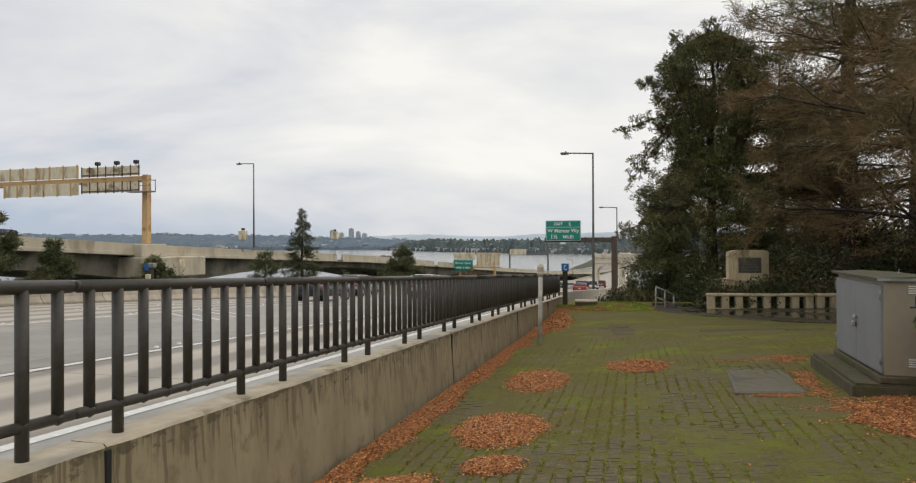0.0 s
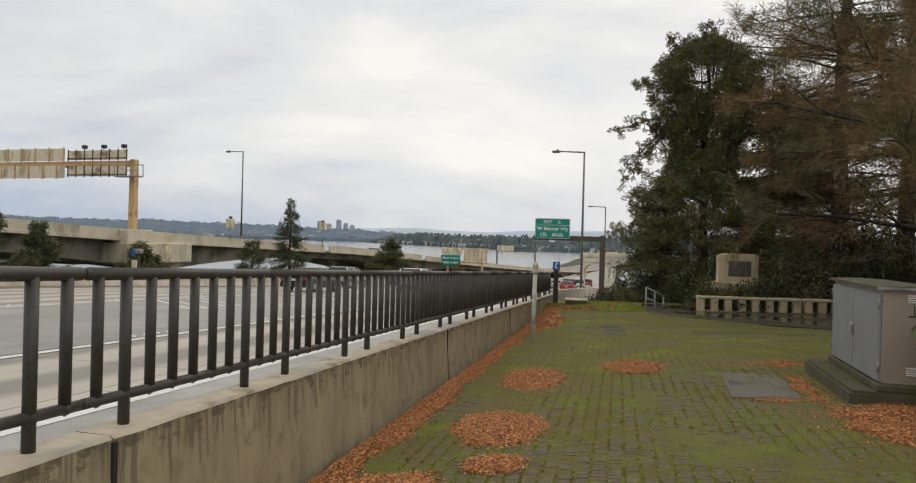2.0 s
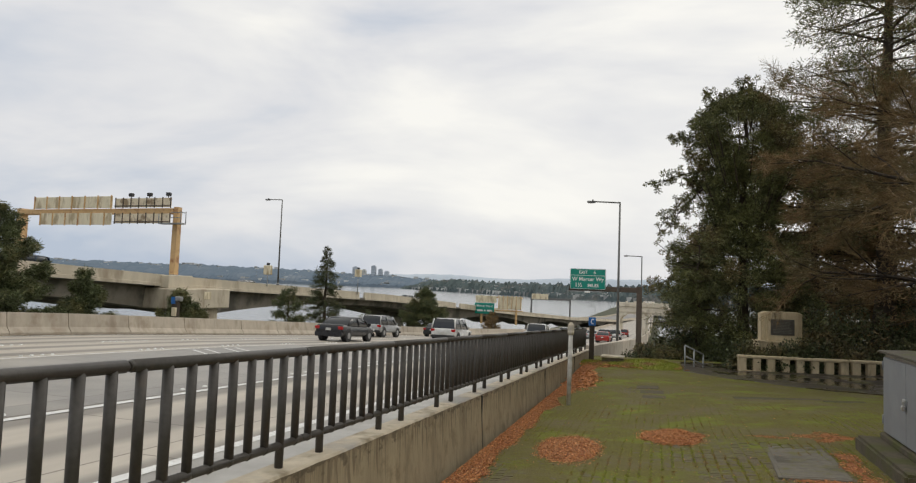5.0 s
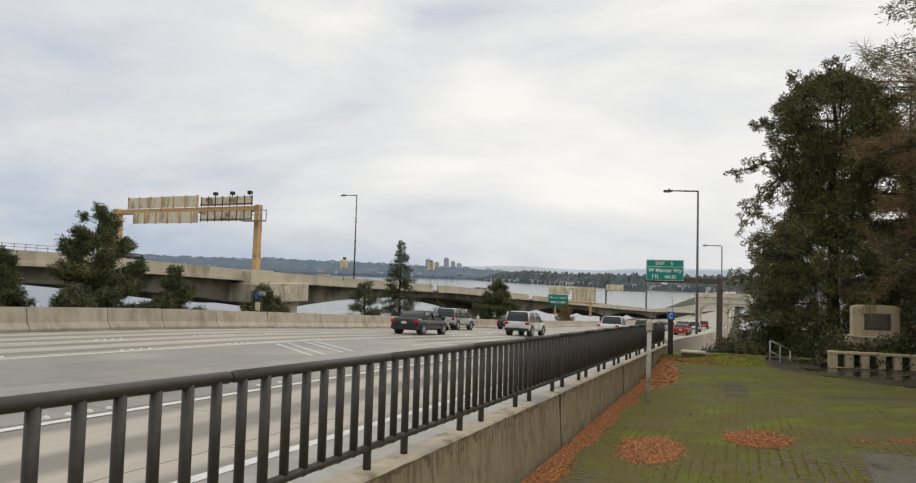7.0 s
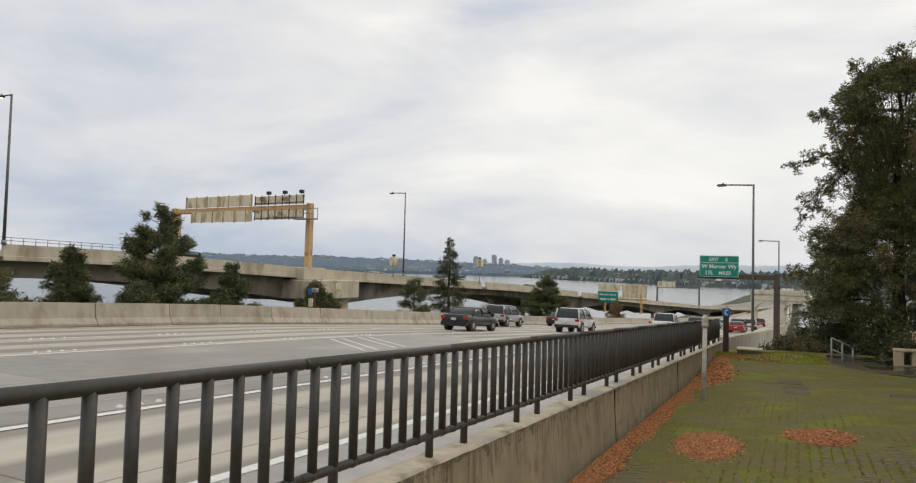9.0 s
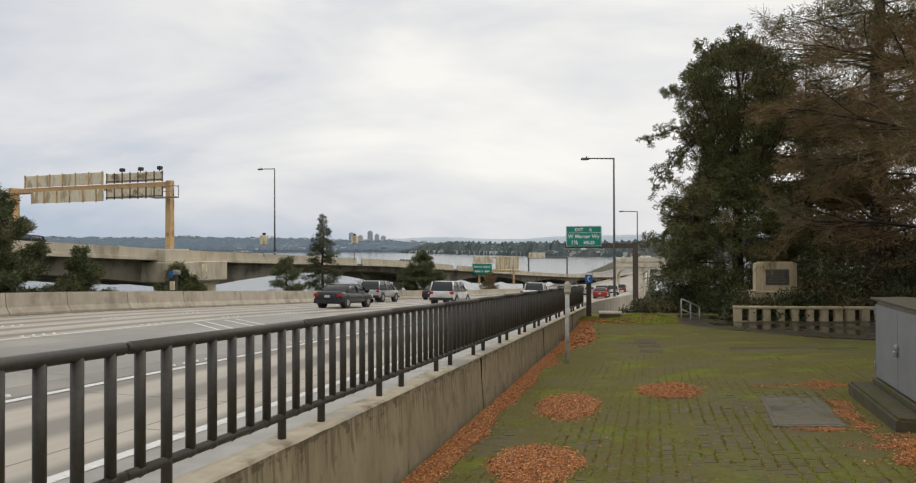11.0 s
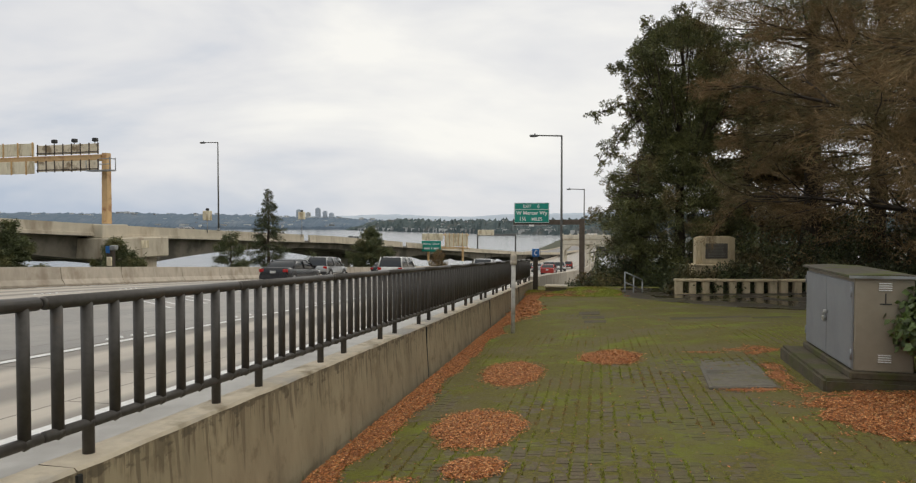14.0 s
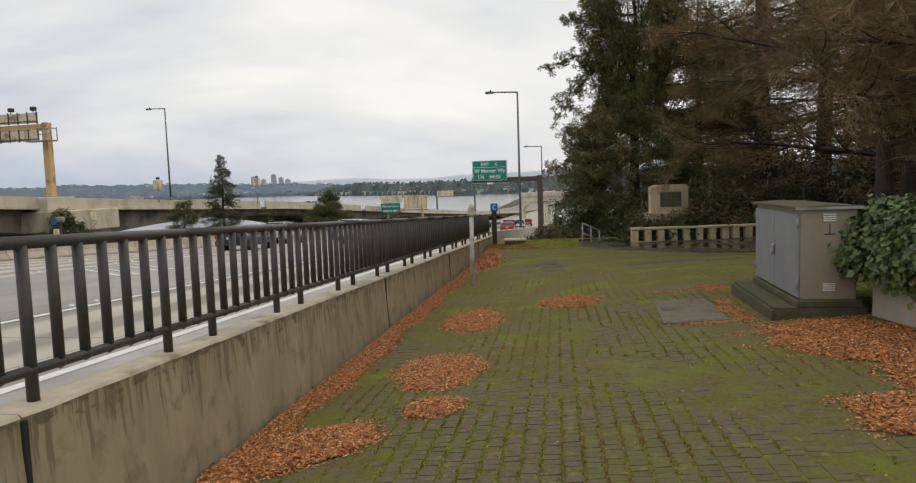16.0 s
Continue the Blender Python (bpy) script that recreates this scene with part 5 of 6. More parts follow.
grow_conifer("cedar", 17.5, 21.0, 0.0, 13.0, 4.6, 24, M["needle_brown"], 120, 150, 0.16, 0.03, 0.14, rounded, "bronzed evergreen tree behind the balustrade", 0.8, 0, 0.3)
grow_conifer("pine", 22.0, 30.0, -1.0, 17.0, 5.0, 25, M["needle"], 90, 130, 0.2, 0.03, 0.1, rounded, "dark pine deep in the grove", 0.9, 0, 0.3)
grow_conifer("cedar", 13.2, 33.0, -3.0, 12.0, 4.2, 26, M["needle_brown"], 90, 90, 0.2, 0.02, 0.1, rounded, "dark evergreen filling the grove behind the monument", 0.9, 0, 0.3)


grow_conifer("cedar", 5.85, 26.2, -1.3, 6.0, 1.9, 27, M["needle_ivy"], 90, 110, 0.12, 0.02, 0.06, rounded, "bushy evergreen at the foot of the ivied conifer", 0.5, 0, 0.2, carve=0.3, grain=1.4, blade=(0.14, 0.28))
grow_conifer("cedar", 14.6, 26.6, -1.0, 16.5, 4.6, 28, M["needle_brown"], 110, 95, 0.18, 0.05, 0.12, rounded, "tall bronzed evergreen deep in the grove", 0.7, 0, 0.3, carve=0.32, grain=0.7, blade=(0.12, 0.24))
grow_conifer("cedar", 19.4, 27.6, -1.0, 18.0, 5.2, 29, M["needle_brown"], 110, 95, 0.2, 0.05, 0.12, rounded, "tall bronzed evergreen deep in the grove", 0.7, 0, 0.3, carve=0.32, grain=0.7, blade=(0.12, 0.24))


def bare_tree(name, x, y, zb, height, spread, seed, lean, label, n_main=34, lo=0.12):
    """A bare deciduous conifer: long sweeping limbs that fork into fine twigs."""
    rg = np.random.default_rng(seed)
    t = empty(name, (x, y, zb))
    tp = [np.array([lean[0] * q * q, lean[1] * q * q, height * q]) for q in np.linspace(0, 1, 10)]
    V, F = sweep(tp, [0.016 * height * (1 - i / 10) + 0.02 for i in range(10)], 10)
    np_part("trunk", V, F, M["bark"], t, smooth=True)
    segs, fine = [], []

    def limb(p, d, length, r, lvl):
        n = 7 if lvl == 0 else (5 if lvl == 1 else 3)
        for i in range(n):
            d = d + rg.normal(0, 0.055 + 0.06 * lvl, 3) + np.array([0, 0, -0.012 if lvl == 0 else 0.012])
            d /= np.linalg.norm(d)
            q = p + d * length / n
            r1 = r * (1 - 0.75 / n)
            (segs if lvl < 2 else fine).append([*p, *q, r, r1])
            if lvl < 3 and (i > 0 or lvl > 0):
                for _ in range(2 if lvl < 2 else 2):
                    dd = d + 0.75 * unit(rg, 1)[0] * np.array([1, 1, 0.55])
                    dd /= np.linalg.norm(dd)
                    limb(q, dd, length * rg.uniform(0.32, 0.55) * (1 - 0.4 * i / n), max(r1 * 0.58, 0.0035), lvl + 1)
            p, r = q, r1
    for k in range(n_main):
        h = lo + (0.97 - lo) * (k + rg.random()) / n_main
        a = rg.uniform(0, 2 * math.pi)
        base = np.array([np.interp(h * 9, range(10), [p[i] for p in tp]) for i in range(3)])
        limb(base, np.array([math.cos(a), math.sin(a), rg.uniform(-0.05, 0.30)]), spread * (1.05 - 0.75 * h) * rg.uniform(0.75, 1.1), 0.085 * (1.1 - h), 0)
    V, F = tubes(segs, 4)
    np_part("branching", V, F, M["wood"], t)["kind"] = "stuff"
    fa = np.asarray(fine)
    k = 2
    tt = rg.random((len(fa) * k, 1))
    PP = np.repeat(fa[:, :3], k, 0) * (1 - tt) + np.repeat(fa[:, 3:6], k, 0) * tt
    dd = np.repeat(fa[:, 3:6] - fa[:, :3], k, 0)
    dd /= np.linalg.norm(dd, axis=1, keepdims=True) + 1e-9
    m_ = len(PP)
    Vs, Fs = leaves(PP, dd + rg.normal(0, 0.5, (m_, 3)) - np.array([0, 0, 0.15]), unit(rg, m_), rg.uniform(0.12, 0.34, m_), rg.uniform(0.006, 0.012, m_), 0.2)
    np_part("twig_spray", Vs, Fs, M["twig"], t)["kind"] = "stuff"
    V, F = tubes(fine, 3)
    np_part("twig_growth", V, F, M["twig"], t)["kind"] = "stuff"
    return tagged(t, label, "tree")


bare_tree("bare_tree", 10.25, 15.8, 0.35, 11.5, 5.2, 41, (0.2, 0.3), "bare tree with long brown sweeping twigs", 30)
bare_tree("bare_tree", 13.2, 19.5, 0.3, 12.5, 5.6, 42, (0.3, 0.0), "bare brown-twigged tree beside the plaza", 28)
bare_tree("bare_tree", 11.6, 11.0, 0.8, 10.5, 6.2, 43, (0.3, 0.2), "bare tree reaching out above the cabinet", 38, 0.16)


def shrub(name, x, y, zb, rx, ry, h, seed, material, label, n=2600, leaf=0.11):
    rg = np.random.default_rng(seed)
    t = empty(name, (x, y, zb))
    U = unit(rg, n)
    U[:, 2] = np.abs(U[:, 2])
    k = np.array([1 + 0.35 * noise.noise((u[0] * 1.8 + seed, u[1] * 1.8, u[2] * 1.8)) + 0.2 * noise.noise((u[0] * 5, u[1] * 5 + seed, u[2] * 5)) for u in U])
    k *= rg.uniform(0.66, 1.05, n)
    P = U * k[:, None] * np.array([rx, ry, h])
    V, F = leaves(P, U + rg.normal(0, 0.7, (n, 3)), U + rg.normal(0, 0.5, (n, 3)), rg.uniform(0.7, 1.3, n) * leaf, rg.uniform(0.5, 0.8, n) * leaf, 0.15)
    np_part("foliage", V, F, material, t)
    st = []
    for i in range(9):
        u = U[i * 11]
        st.append([0, 0, -0.15, *(u * np.array([rx, ry, h]) * 0.7), 0.03, 0.008])
    V, F = tubes(st, 5)
    np_part("branching", V, F, M["bark"], t)["kind"] = "stuff"
    return tagged(t, label, "shrub")


rr = random.Random(6)
for i, (x, y, rx, h) in enumerate(((6.6, 22.55, 0.7, 0.85), (7.5, 22.5, 0.55, 0.80), (8.15, 22.5, 0.5, 0.95), (8.6, 22.9, 0.8, 0.85), (9.9, 22.9, 0.9, 0.8), (11.3, 23.0, 0.9, 0.95), (12.9, 23.1, 0.9, 0.9), (14.4, 23.2, 1.0, 1.0))):
    shrub("shrub", x, y, -0.2, rx, 0.5, h, 60 + i, M["shrub"], "dark evergreen shrub behind the balustrade", 2000, 0.09)
for i, (x, y, rx, h) in enumerate(((9.2, 24.4, 1.3, 2.3), (10.9, 25.0, 1.5, 2.4), (12.8, 24.9, 1.6, 2.6), (15.0, 25.0, 1.7, 2.8), (5.4, 26.2, 1.3, 2.0), (4.3, 27.0, 1.2, 1.5), (3.6, 28.6, 1.0, 1.0), (6.9, 25.2, 1.2, 1.9), (17.4, 24.4, 1.8, 3.0), (20.0, 22.5, 2.0, 3.4), (14.2, 27.6, 1.9, 4.6), (17.0, 26.8, 2.0, 5.0), (19.8, 25.6, 2.1, 5.0), (22.4, 23.4, 2.2, 5.2), (18.6, 20.2, 1.8, 3.2))):
    shrub("shrub", x, y, float(land_z(x, y)) - 0.1, rx, 1.1, h, 80 + i, M["shrub"], "tall dark evergreen shrub under the trees", 6000 if h < 3.5 else 8000, 0.09 if h < 3.5 else 0.15)


def conifer_at(name, s, l, top, reach, seed, needle, shape, label, n_limbs, per, ln, **kw):
    x, y, _ = at(s, l)
    zb = float(land_z(x, y)) - 0.1
    grow_conifer(name, x, y, zb, top - zb, reach, seed, needle, n_limbs, per, ln, label=label, shape=shape, **kw)


conifer_at("pine", 27.3, 30.2, 5.3, 3.1, 51, M["needle_pine"], shoots, "ragged dark green pine beyond the barrier", 60, 345, 0.22, start=0.08, width=0.15, droop=0.0, lift=0.35, clump=0.42, blade=(0.14, 0.26), carve=0.35, grain=1.3)
conifer_at("spruce", 62.9, 30.0, 5.55, 3.0, 52, M["needle"], cone, "narrow pointed spruce beyond the barrier", 170, 70, 0.15, start=0.02, width=0.10, droop=0.16, lift=0.0, clump=0.4, blade=(0.16, 0.32))
conifer_at("pine", 93.5, 30.0, 1.5, 4.0, 53, M["needle_pine"], shoots, "rounded bushy pine beyond the barrier", 90, 260, 0.26, start=0.05, width=0.17, lift=0.35, clump=0.42, blade=(0.11, 0.2), carve=0.3, grain=1.3)
conifer_at("pine", 23.4, 32.0, 2.7, 1.9, 54, M["needle_pine"], shoots, "young pine below the viaduct", 50, 255, 0.22, start=0.15, width=0.16, lift=0.35, clump=0.42, blade=(0.14, 0.26), carve=0.35, grain=1.3)
conifer_at("pine", 33.2, 30.5, 2.05, 1.9, 55, M["needle_pine"], shoots, "young pine below the viaduct", 48, 255, 0.22, start=0.15, width=0.16, lift=0.35, clump=0.42, blade=(0.14, 0.26), carve=0.35, grain=1.3)
conifer_at("pine", 38.9, 28.0, 0.85, 1.9, 56, M["needle_pine"], shoots, "low bushy pine beside the barrier", 48, 255, 0.22, start=0.1, width=0.18, lift=0.35, clump=0.42, blade=(0.14, 0.26), carve=0.35, grain=1.3)
conifer_at("pine", 55.9, 30.0, 1.3, 2.1, 57, M["needle_pine"], shoots, "thin young pine beyond the barrier", 36, 102, 0.22, start=0.2, width=0.3, gap=0.0, lift=0.4, clump=0.42, blade=(0.14, 0.26), carve=0.35, grain=1.3)
conifer_at("pine", 73.0, 30.0, -1.1, 1.8, 58, M["needle_pine"], shoots, "thin young pine beyond the barrier", 22, 60, 0.17, start=0.2, width=0.3, lift=0.4, clump=0.42, blade=(0.14, 0.26), carve=0.35, grain=1.3)
conifer_at("pine", 19.6, 32.5, 2.1, 2.0, 59, M["needle_pine"], shoots, "young pine below the viaduct", 60, 127, 0.22, start=0.15, width=0.3, lift=0.4, clump=0.42, blade=(0.14, 0.26), carve=0.35, grain=1.3)
conifer_at("pine", 24.3, 28.0, 0.9, 1.6, 60, M["needle_pine"], shoots, "low bushy pine beside the barrier", 54, 114, 0.22, start=0.1, width=0.35, lift=0.4, clump=0.42, blade=(0.14, 0.26), carve=0.35, grain=1.3)
conifer_at("pine", 136.0, 30.0, -3.2, 2.6, 61, M["needle_brown"], shoots, "brownish young pine far along the road", 48, 105, 0.22, start=0.1, width=0.35, lift=0.4, clump=0.42, blade=(0.14, 0.26), carve=0.35, grain=1.3)

# ---- viaduct beside the road ----
VX, VY, VDX, VDY = -50.96, 39.79, 0.2176, 0.9760
via_top = profile([(-80, 4.6), (-2, 3.35), (11, 3.1), (34, 1.95), (51, 1.25), (89, -0.25), (118, -1.85), (191, -6.1), (272, -10.4), (400, -15.8), (520, -18.2), (1500, -18.6)])


def va(a, o, z=0.0):
    """A place along the viaduct: a along it, o out to its left."""
    return (VX + VDX * a - VDY * o, VY + VDY * a + VDX * o, z)


VRZ = -math.degrees(math.atan2(VDX, VDY))
via = tagged(empty("viaduct"), "long stained concrete viaduct with haunched girders", "viaduct", kind="structure")


def via_strip(name, prof, a0, a1, step, material):
    aa = np.arange(a0, a1 + 0.01, step)
    V = []
    for a in aa:
        t = float(via_top(a))
        for o, z in prof(a):
            V.append(va(a, o, t + z))
    k = len(prof(a0))
    F = [(i * k + j, (i + 1) * k + j, (i + 1) * k + (j + 1) % k, i * k + (j + 1) % k) for i in range(len(aa) - 1) for j in range(k)]
    F += [tuple(range(k - 1, -1, -1)), tuple((len(aa) - 1) * k + j for j in range(k))]
    return np_part(name, V, F, material, via)


PIERS = [-90, -44, 42, 128, 205, 280, 355]


def haunch(a):
    i = max([p for p in PIERS if p <= a], default=PIERS[0] - 44)
    j = min([p for p in PIERS if p > a], default=i + 46)
    f = abs(2 * (a - i) / (j - i) - 1)
    return -2.35 - 2.0 * f ** 2.4 - 0.4 * float(smooth(60, 30, a))


for a0, a1 in ((-60, -30), (-29.97, -0.03), (0, 33), (33.04, 80), (80.04, 128), (128.04, 174), (174.04, 260), (260.04, 420), (420, 900)):
    via_strip("parapet", lambda a: ((0.0, -1.15), (0.0, 0.0), (0.3, 0.0), (0.4, -1.15)), a0, a1, 3.0, M["deck"])
    via_strip("edge_beam", lambda a: ((-0.12, -1.32), (-0.12, -0.98), (0.02, -0.95), (0.02, -1.32)), a0, a1, 3.0, M["deck"])
via_strip("far_parapet", lambda a: ((25.5, -1.15), (25.5, 0.0), (25.8, 0.0), (25.9, -1.15)), -60, 900, 6.0, M["deck"])
via_strip("deck_slab", lambda a: ((0.05, -1.38), (0.05, -1.0), (25.8, -0.9), (25.8, -1.38)), -60, 900, 6.0, M["asphalt"])
via_strip("girder", lambda a: ((2.2, haunch(a)), (1.9, -1.3), (11.0, -1.3), (10.5, haunch(a))), -60, 420, 2.0, M["deck_shaded"])
via_strip("girder", lambda a: ((15.0, haunch(a)), (14.6, -1.3), (24.0, -1.3), (23.6, haunch(a))), -60, 420, 4.0, M["deck_shaded"])
for a in PIERS:
    if a == 42:
        continue
    for o in (3.5, 16.5):
        x, y, _ = va(a, o)
        zt = float(via_top(a)) - 2.0
        part("pier", box((-1.0, -0.8, -25), (1.0, 0.8, zt), 0.1, pose(x, y, 0, 0, 0, VRZ)), M["deck"], via)
# crossbeam pier that carries the gantry
x, y, _ = va(36.8, 0.0)
zt = float(via_top(36.5))
mP = pose(x, y, 0, 0, 0, VRZ)
part("crossbeam", box((-6, -4.6, zt - 3.7), (2.4, 4.6, zt - 1.35), 0.12, mP), M["deck"], via)
part("pedestal", box((-0.9, -4.4, zt - 1.36), (1.2, -0.6, zt + 0.12), 0.08, mP), M["deck"], via)
part("pier", box((-1.5, 0.4, -25), (1.5, 3.6, zt - 3.69), 0.1, mP), M["deck"], via)
part("access_panel", box((2.4, 0.0, zt - 2.6), (2.46, 1.2, zt - 1.7), 0.02, mP), M["cream"], via)
# steel fence on the near length of the parapet
for i in range(60):
    a = -45 + i * 0.95
    if a < 12:
        x, y, z = va(a, 0.15, float(via_top(a)))
        part("fence_post", rod((x, y, z - 0.05), (x, y, z + 0.55), 0.03, n=6), M["galv"], via)
for dz in (0.3, 0.55):
    bm = bmesh.new()
    add_rod(bm, va(-45, 0.15, float(via_top(-45)) + dz), va(-2, 0.15, float(via_top(-2)) + dz), 0.025, n=6)
    add_rod(bm, va(-2, 0.15, float(via_top(-2)) + dz), va(12, 0.15, float(via_top(12)) + dz), 0.025, n=6)
    part("fence_rail", bm, M["galv"], via)

# ---- sign gantry over the viaduct ----
gx0, gy0, _ = va(34.65, 0.35)
gz = float(via_top(34.3)) + 0.1
ga = empty("sign_gantry", (gx0, gy0, gz), VRZ)
GT = 9.95 - gz
GL = 26.0
part("leg", prism([(-0.36, 0), (0.42, 0), (0.40, GT), (-0.26, GT)], -0.32, 0.32, "y"), M["tan"], ga)
part("leg", prism([(-GL - 0.62, -1.0), (-GL + 0.62, -1.0), (-GL + 0.45, GT), (-GL - 0.45, GT)], -0.45, 0.45, "y"), M["tan"], ga)
part("beam", box((-GL, -0.5, GT - 0.80), (-0.3, 0.5, GT - 0.15), 0.05), M["tan"], ga, "rust-stained tan box beam")
for x0, x1, z0, z1 in ((-22.9, -9.5, GT - 0.1, GT + 1.35), (-21.7, -9.5, GT - 2.15, GT - 0.7)):
    p = part("sign_back", box((x0, -0.75, z0), (x1, -0.66, z1), 0.02), M["cream"], ga, "cream sheet back of a road sign")
    k = 0
    while x0 + k * 2.2 < x1:
        part("rib", box((x0 + k * 2.2, -0.86, z0 - 0.1), (x0 + k * 2.2 + 0.12, -0.74, z1 + 0.1)), M["tan"], p)
        k += 1
for z0, z1 in ((GT - 0.05, GT + 1.05), (GT - 1.95, GT - 0.8)):
    p = part("sign_frame", box((-9.0, -0.7, z0), (-0.3, -0.63, z1), 0.02), M["rack"], ga)
    for k in range(8):
        part("rib", box((-9.0 + k * 1.23, -0.80, z0 - 0.1), (-8.92 + k * 1.23, -0.69, z1 + 0.1)), M["rust"], p)
    part("rail", box((-9.0, -0.88, z0 + 0.12), (-0.3, -0.82, z0 + 0.22)), M["rust"], p)
for k in range(3):
    x = -6.9 + k * 2.9
    lp = part("floodlight", box((x - 0.28, -0.6, GT + 1.3), (x + 0.28, -0.1, GT + 1.72), 0.08), M["trim"], ga)
    part("bracket", rod((x, -0.4, GT + 0.9), (x, -0.4, GT + 1.35), 0.05, n=6), M["trim"], lp)
cg = part("catwalk", box((-1.4, -1.4, GT - 2.1), (1.9, -0.5, GT - 1.95), 0.02), M["galv"], ga)
for a, b in (((-1.4, -1.35, GT - 2), (-1.4, -1.35, GT - 0.9)), ((1.85, -1.35, GT - 2), (1.85, -1.35, GT - 0.6)), ((1.85, -0.55, GT - 2), (1.85, -0.55, GT - 0.6)),
             ((0.4, -1.35, GT - 0.75), (1.85, -1.35, GT - 0.75)), ((1.85, -1.35, GT - 0.75), (1.85, -0.55, GT - 0.75)), ((0.4, -1.35, GT - 1.35), (1.85, -1.35, GT - 1.35))):
    part("rail", rod(a, b, 0.05, n=6), M["galv"], cg)
tagged(ga, "tan steel sign gantry showing cream panel backs", "sign gantry")

# ---- lamps ----


def street_lamp(x, y, z0, z1, arm, rz, r, lit=False):
    h = z1 - z0
    o = empty("street_lamp", (x, y, z0), rz)
    part("pole", rod((0, 0, 0), (0, 0, h), r, r * 0.62, 10), M["lampsteel"], o)
    bm = bmesh.new()
    add_rod(bm, (0, 0, h - 0.06), (-arm, 0, h + 0.02), r * 0.55, r * 0.45, 8)
    part("arm", bm, M["lampsteel"], o)
    hd = part("lamp_head", box((-arm - 0.75, -0.19, h - 0.10), (-arm + 0.05, 0.19, h + 0.09), 0.05, seg=2), M["lampsteel"], o)
    part("lens", box((-arm - 0.65, -0.14, h - 0.13), (-arm - 0.2, 0.14, h - 0.095), 0.02), M["lamp_on"] if lit else M["lens_clear"], hd)
    part("photocell", rod((-arm - 0.25, 0, h + 0.08), (-arm - 0.25, 0, h + 0.22), 0.06, n=8), M["trim"], hd)
    part("base", rod((0, 0, 0), (0, 0, 0.35), r * 1.6, r * 1.4, 10), M["galv"], o)
    return tagged(o, "tall single-arm steel street lamp", "street lamp", "lamps along the roads")


street_lamp(-50.96, 39.79, float(via_top(0)) - 0.05, 15.4, 1.4, VRZ, 0.13, True)
street_lamp(-38.9, 92.2, float(via_top(54)) - 0.05, 13.4, 2.1, VRZ, 0.13)
street_lamp(6.12, 63.4, -3.0, 10.15, 2.2, -4, 0.13)
street_lamp(14.75, 120.3, -7.0, 8.15, 2.3, -4, 0.15)
for s_, l_, h in ((210, 0.2, 11.0), (300, 23.2, 10.0), (330, 0.2, 10.0)):
    x, y, z = at(s_, l_, float(road_z(s_)))
    street_lamp(x, y, z, z + h, 2.0, -8, 0.14)
# small signal boxes on the viaduct edge
for a, h in ((51.7, 2.9), (77.1, 4.2)):
    x, y, z = va(a, -0.1, float(via_top(a)))
    o = empty("lane_signal", (x, y, z - 0.4), VRZ)
    part("post", rod((0, 0, 0), (0, 0, h - 0.9), 0.06, n=8), M["galv"], o)
    part("housing", box((-0.55, -0.3, h - 1.2), (0.55, 0.3, h + 0.1), 0.04), M["cream"], o)
    part("lamp", box((-0.15, -0.2, h + 0.12), (0.2, 0.2, h + 0.45), 0.05), M["trim"], o)
    tagged(o, "cream lane signal box on a short post", "signal")
# call box beyond the barrier
x, y, z = at(33.6, 24.2, float(road_z(33.6)))
cb = empty("call_box", (x, y, z - 0.8), ROAD_RZ)
part("post", box((-0.20, -0.12, 0), (0.20, 0.12, 2.6), 0.02), M["wood"], cb)
part("sign_panel", box((-0.22, -0.16, 2.45), (0.05, -0.11, 2.85), 0.02), M["blue"], cb)
part("hood", box((0.05, -0.2, 2.62), (0.42, 0.1, 2.88), 0.04), M["galv"], cb)
part("box", box((-0.10, -0.24, 1.75), (0.18, -0.11, 2.25), 0.02), M["cream"], cb)
tagged(cb, "dark post with a cream call box and blue sign", "call box")

# ---- writing ----


def lettering(text, size, parent, x, y, z, material, name="lettering", bold=0.0):
    cu = bpy.data.curves.new("text", "FONT")
    cu.body, cu.size, cu.align_x, cu.align_y, cu.extrude, cu.offset = text, size, "CENTER", "CENTER", 0.008, bold
    tmp = new("text_tmp", cu)
    bpy.context.view_layer.update()
    me = bpy.data.meshes.new_from_object(tmp)
    bpy.data.objects.remove(tmp)
    me.materials.clear()
    me.materials.append(material)
    ob = new(name, me)
    ob.parent = parent
    ob.matrix_basis = pose(x, y, z, 90, 0, 0)
    return ob


# ---- exit sign on its cantilever ----
sx, sy = 3.41, 63.2
es = empty("exit_sign", (8.0, 63.55, -4.4), -4)
oz, ox = 4.4, sx - 8.0
part("post", box((-0.24, -0.24, 0), (0.24, 0.24, oz + 2.5), 0.03), M["rust"], es)
part("arm", box((-6.3, -0.18, oz + 1.95), (0.2, 0.18, oz + 2.4), 0.03), M["rust"], es)
pn = part("sign_panel", box((ox - 1.6, -0.34, oz + 2.1), (ox + 1.6, -0.27, oz + 3.97), 0.05, seg=2), M["green"], es, "green exit sign")
for z0, z1 in ((3.915, 3.945), (2.125, 2.155), (3.34, 3.375)):
    part("border", box((ox - 1.55, -0.35, oz + z0), (ox + 1.55, -0.335, oz + z1)), M["white"], pn)
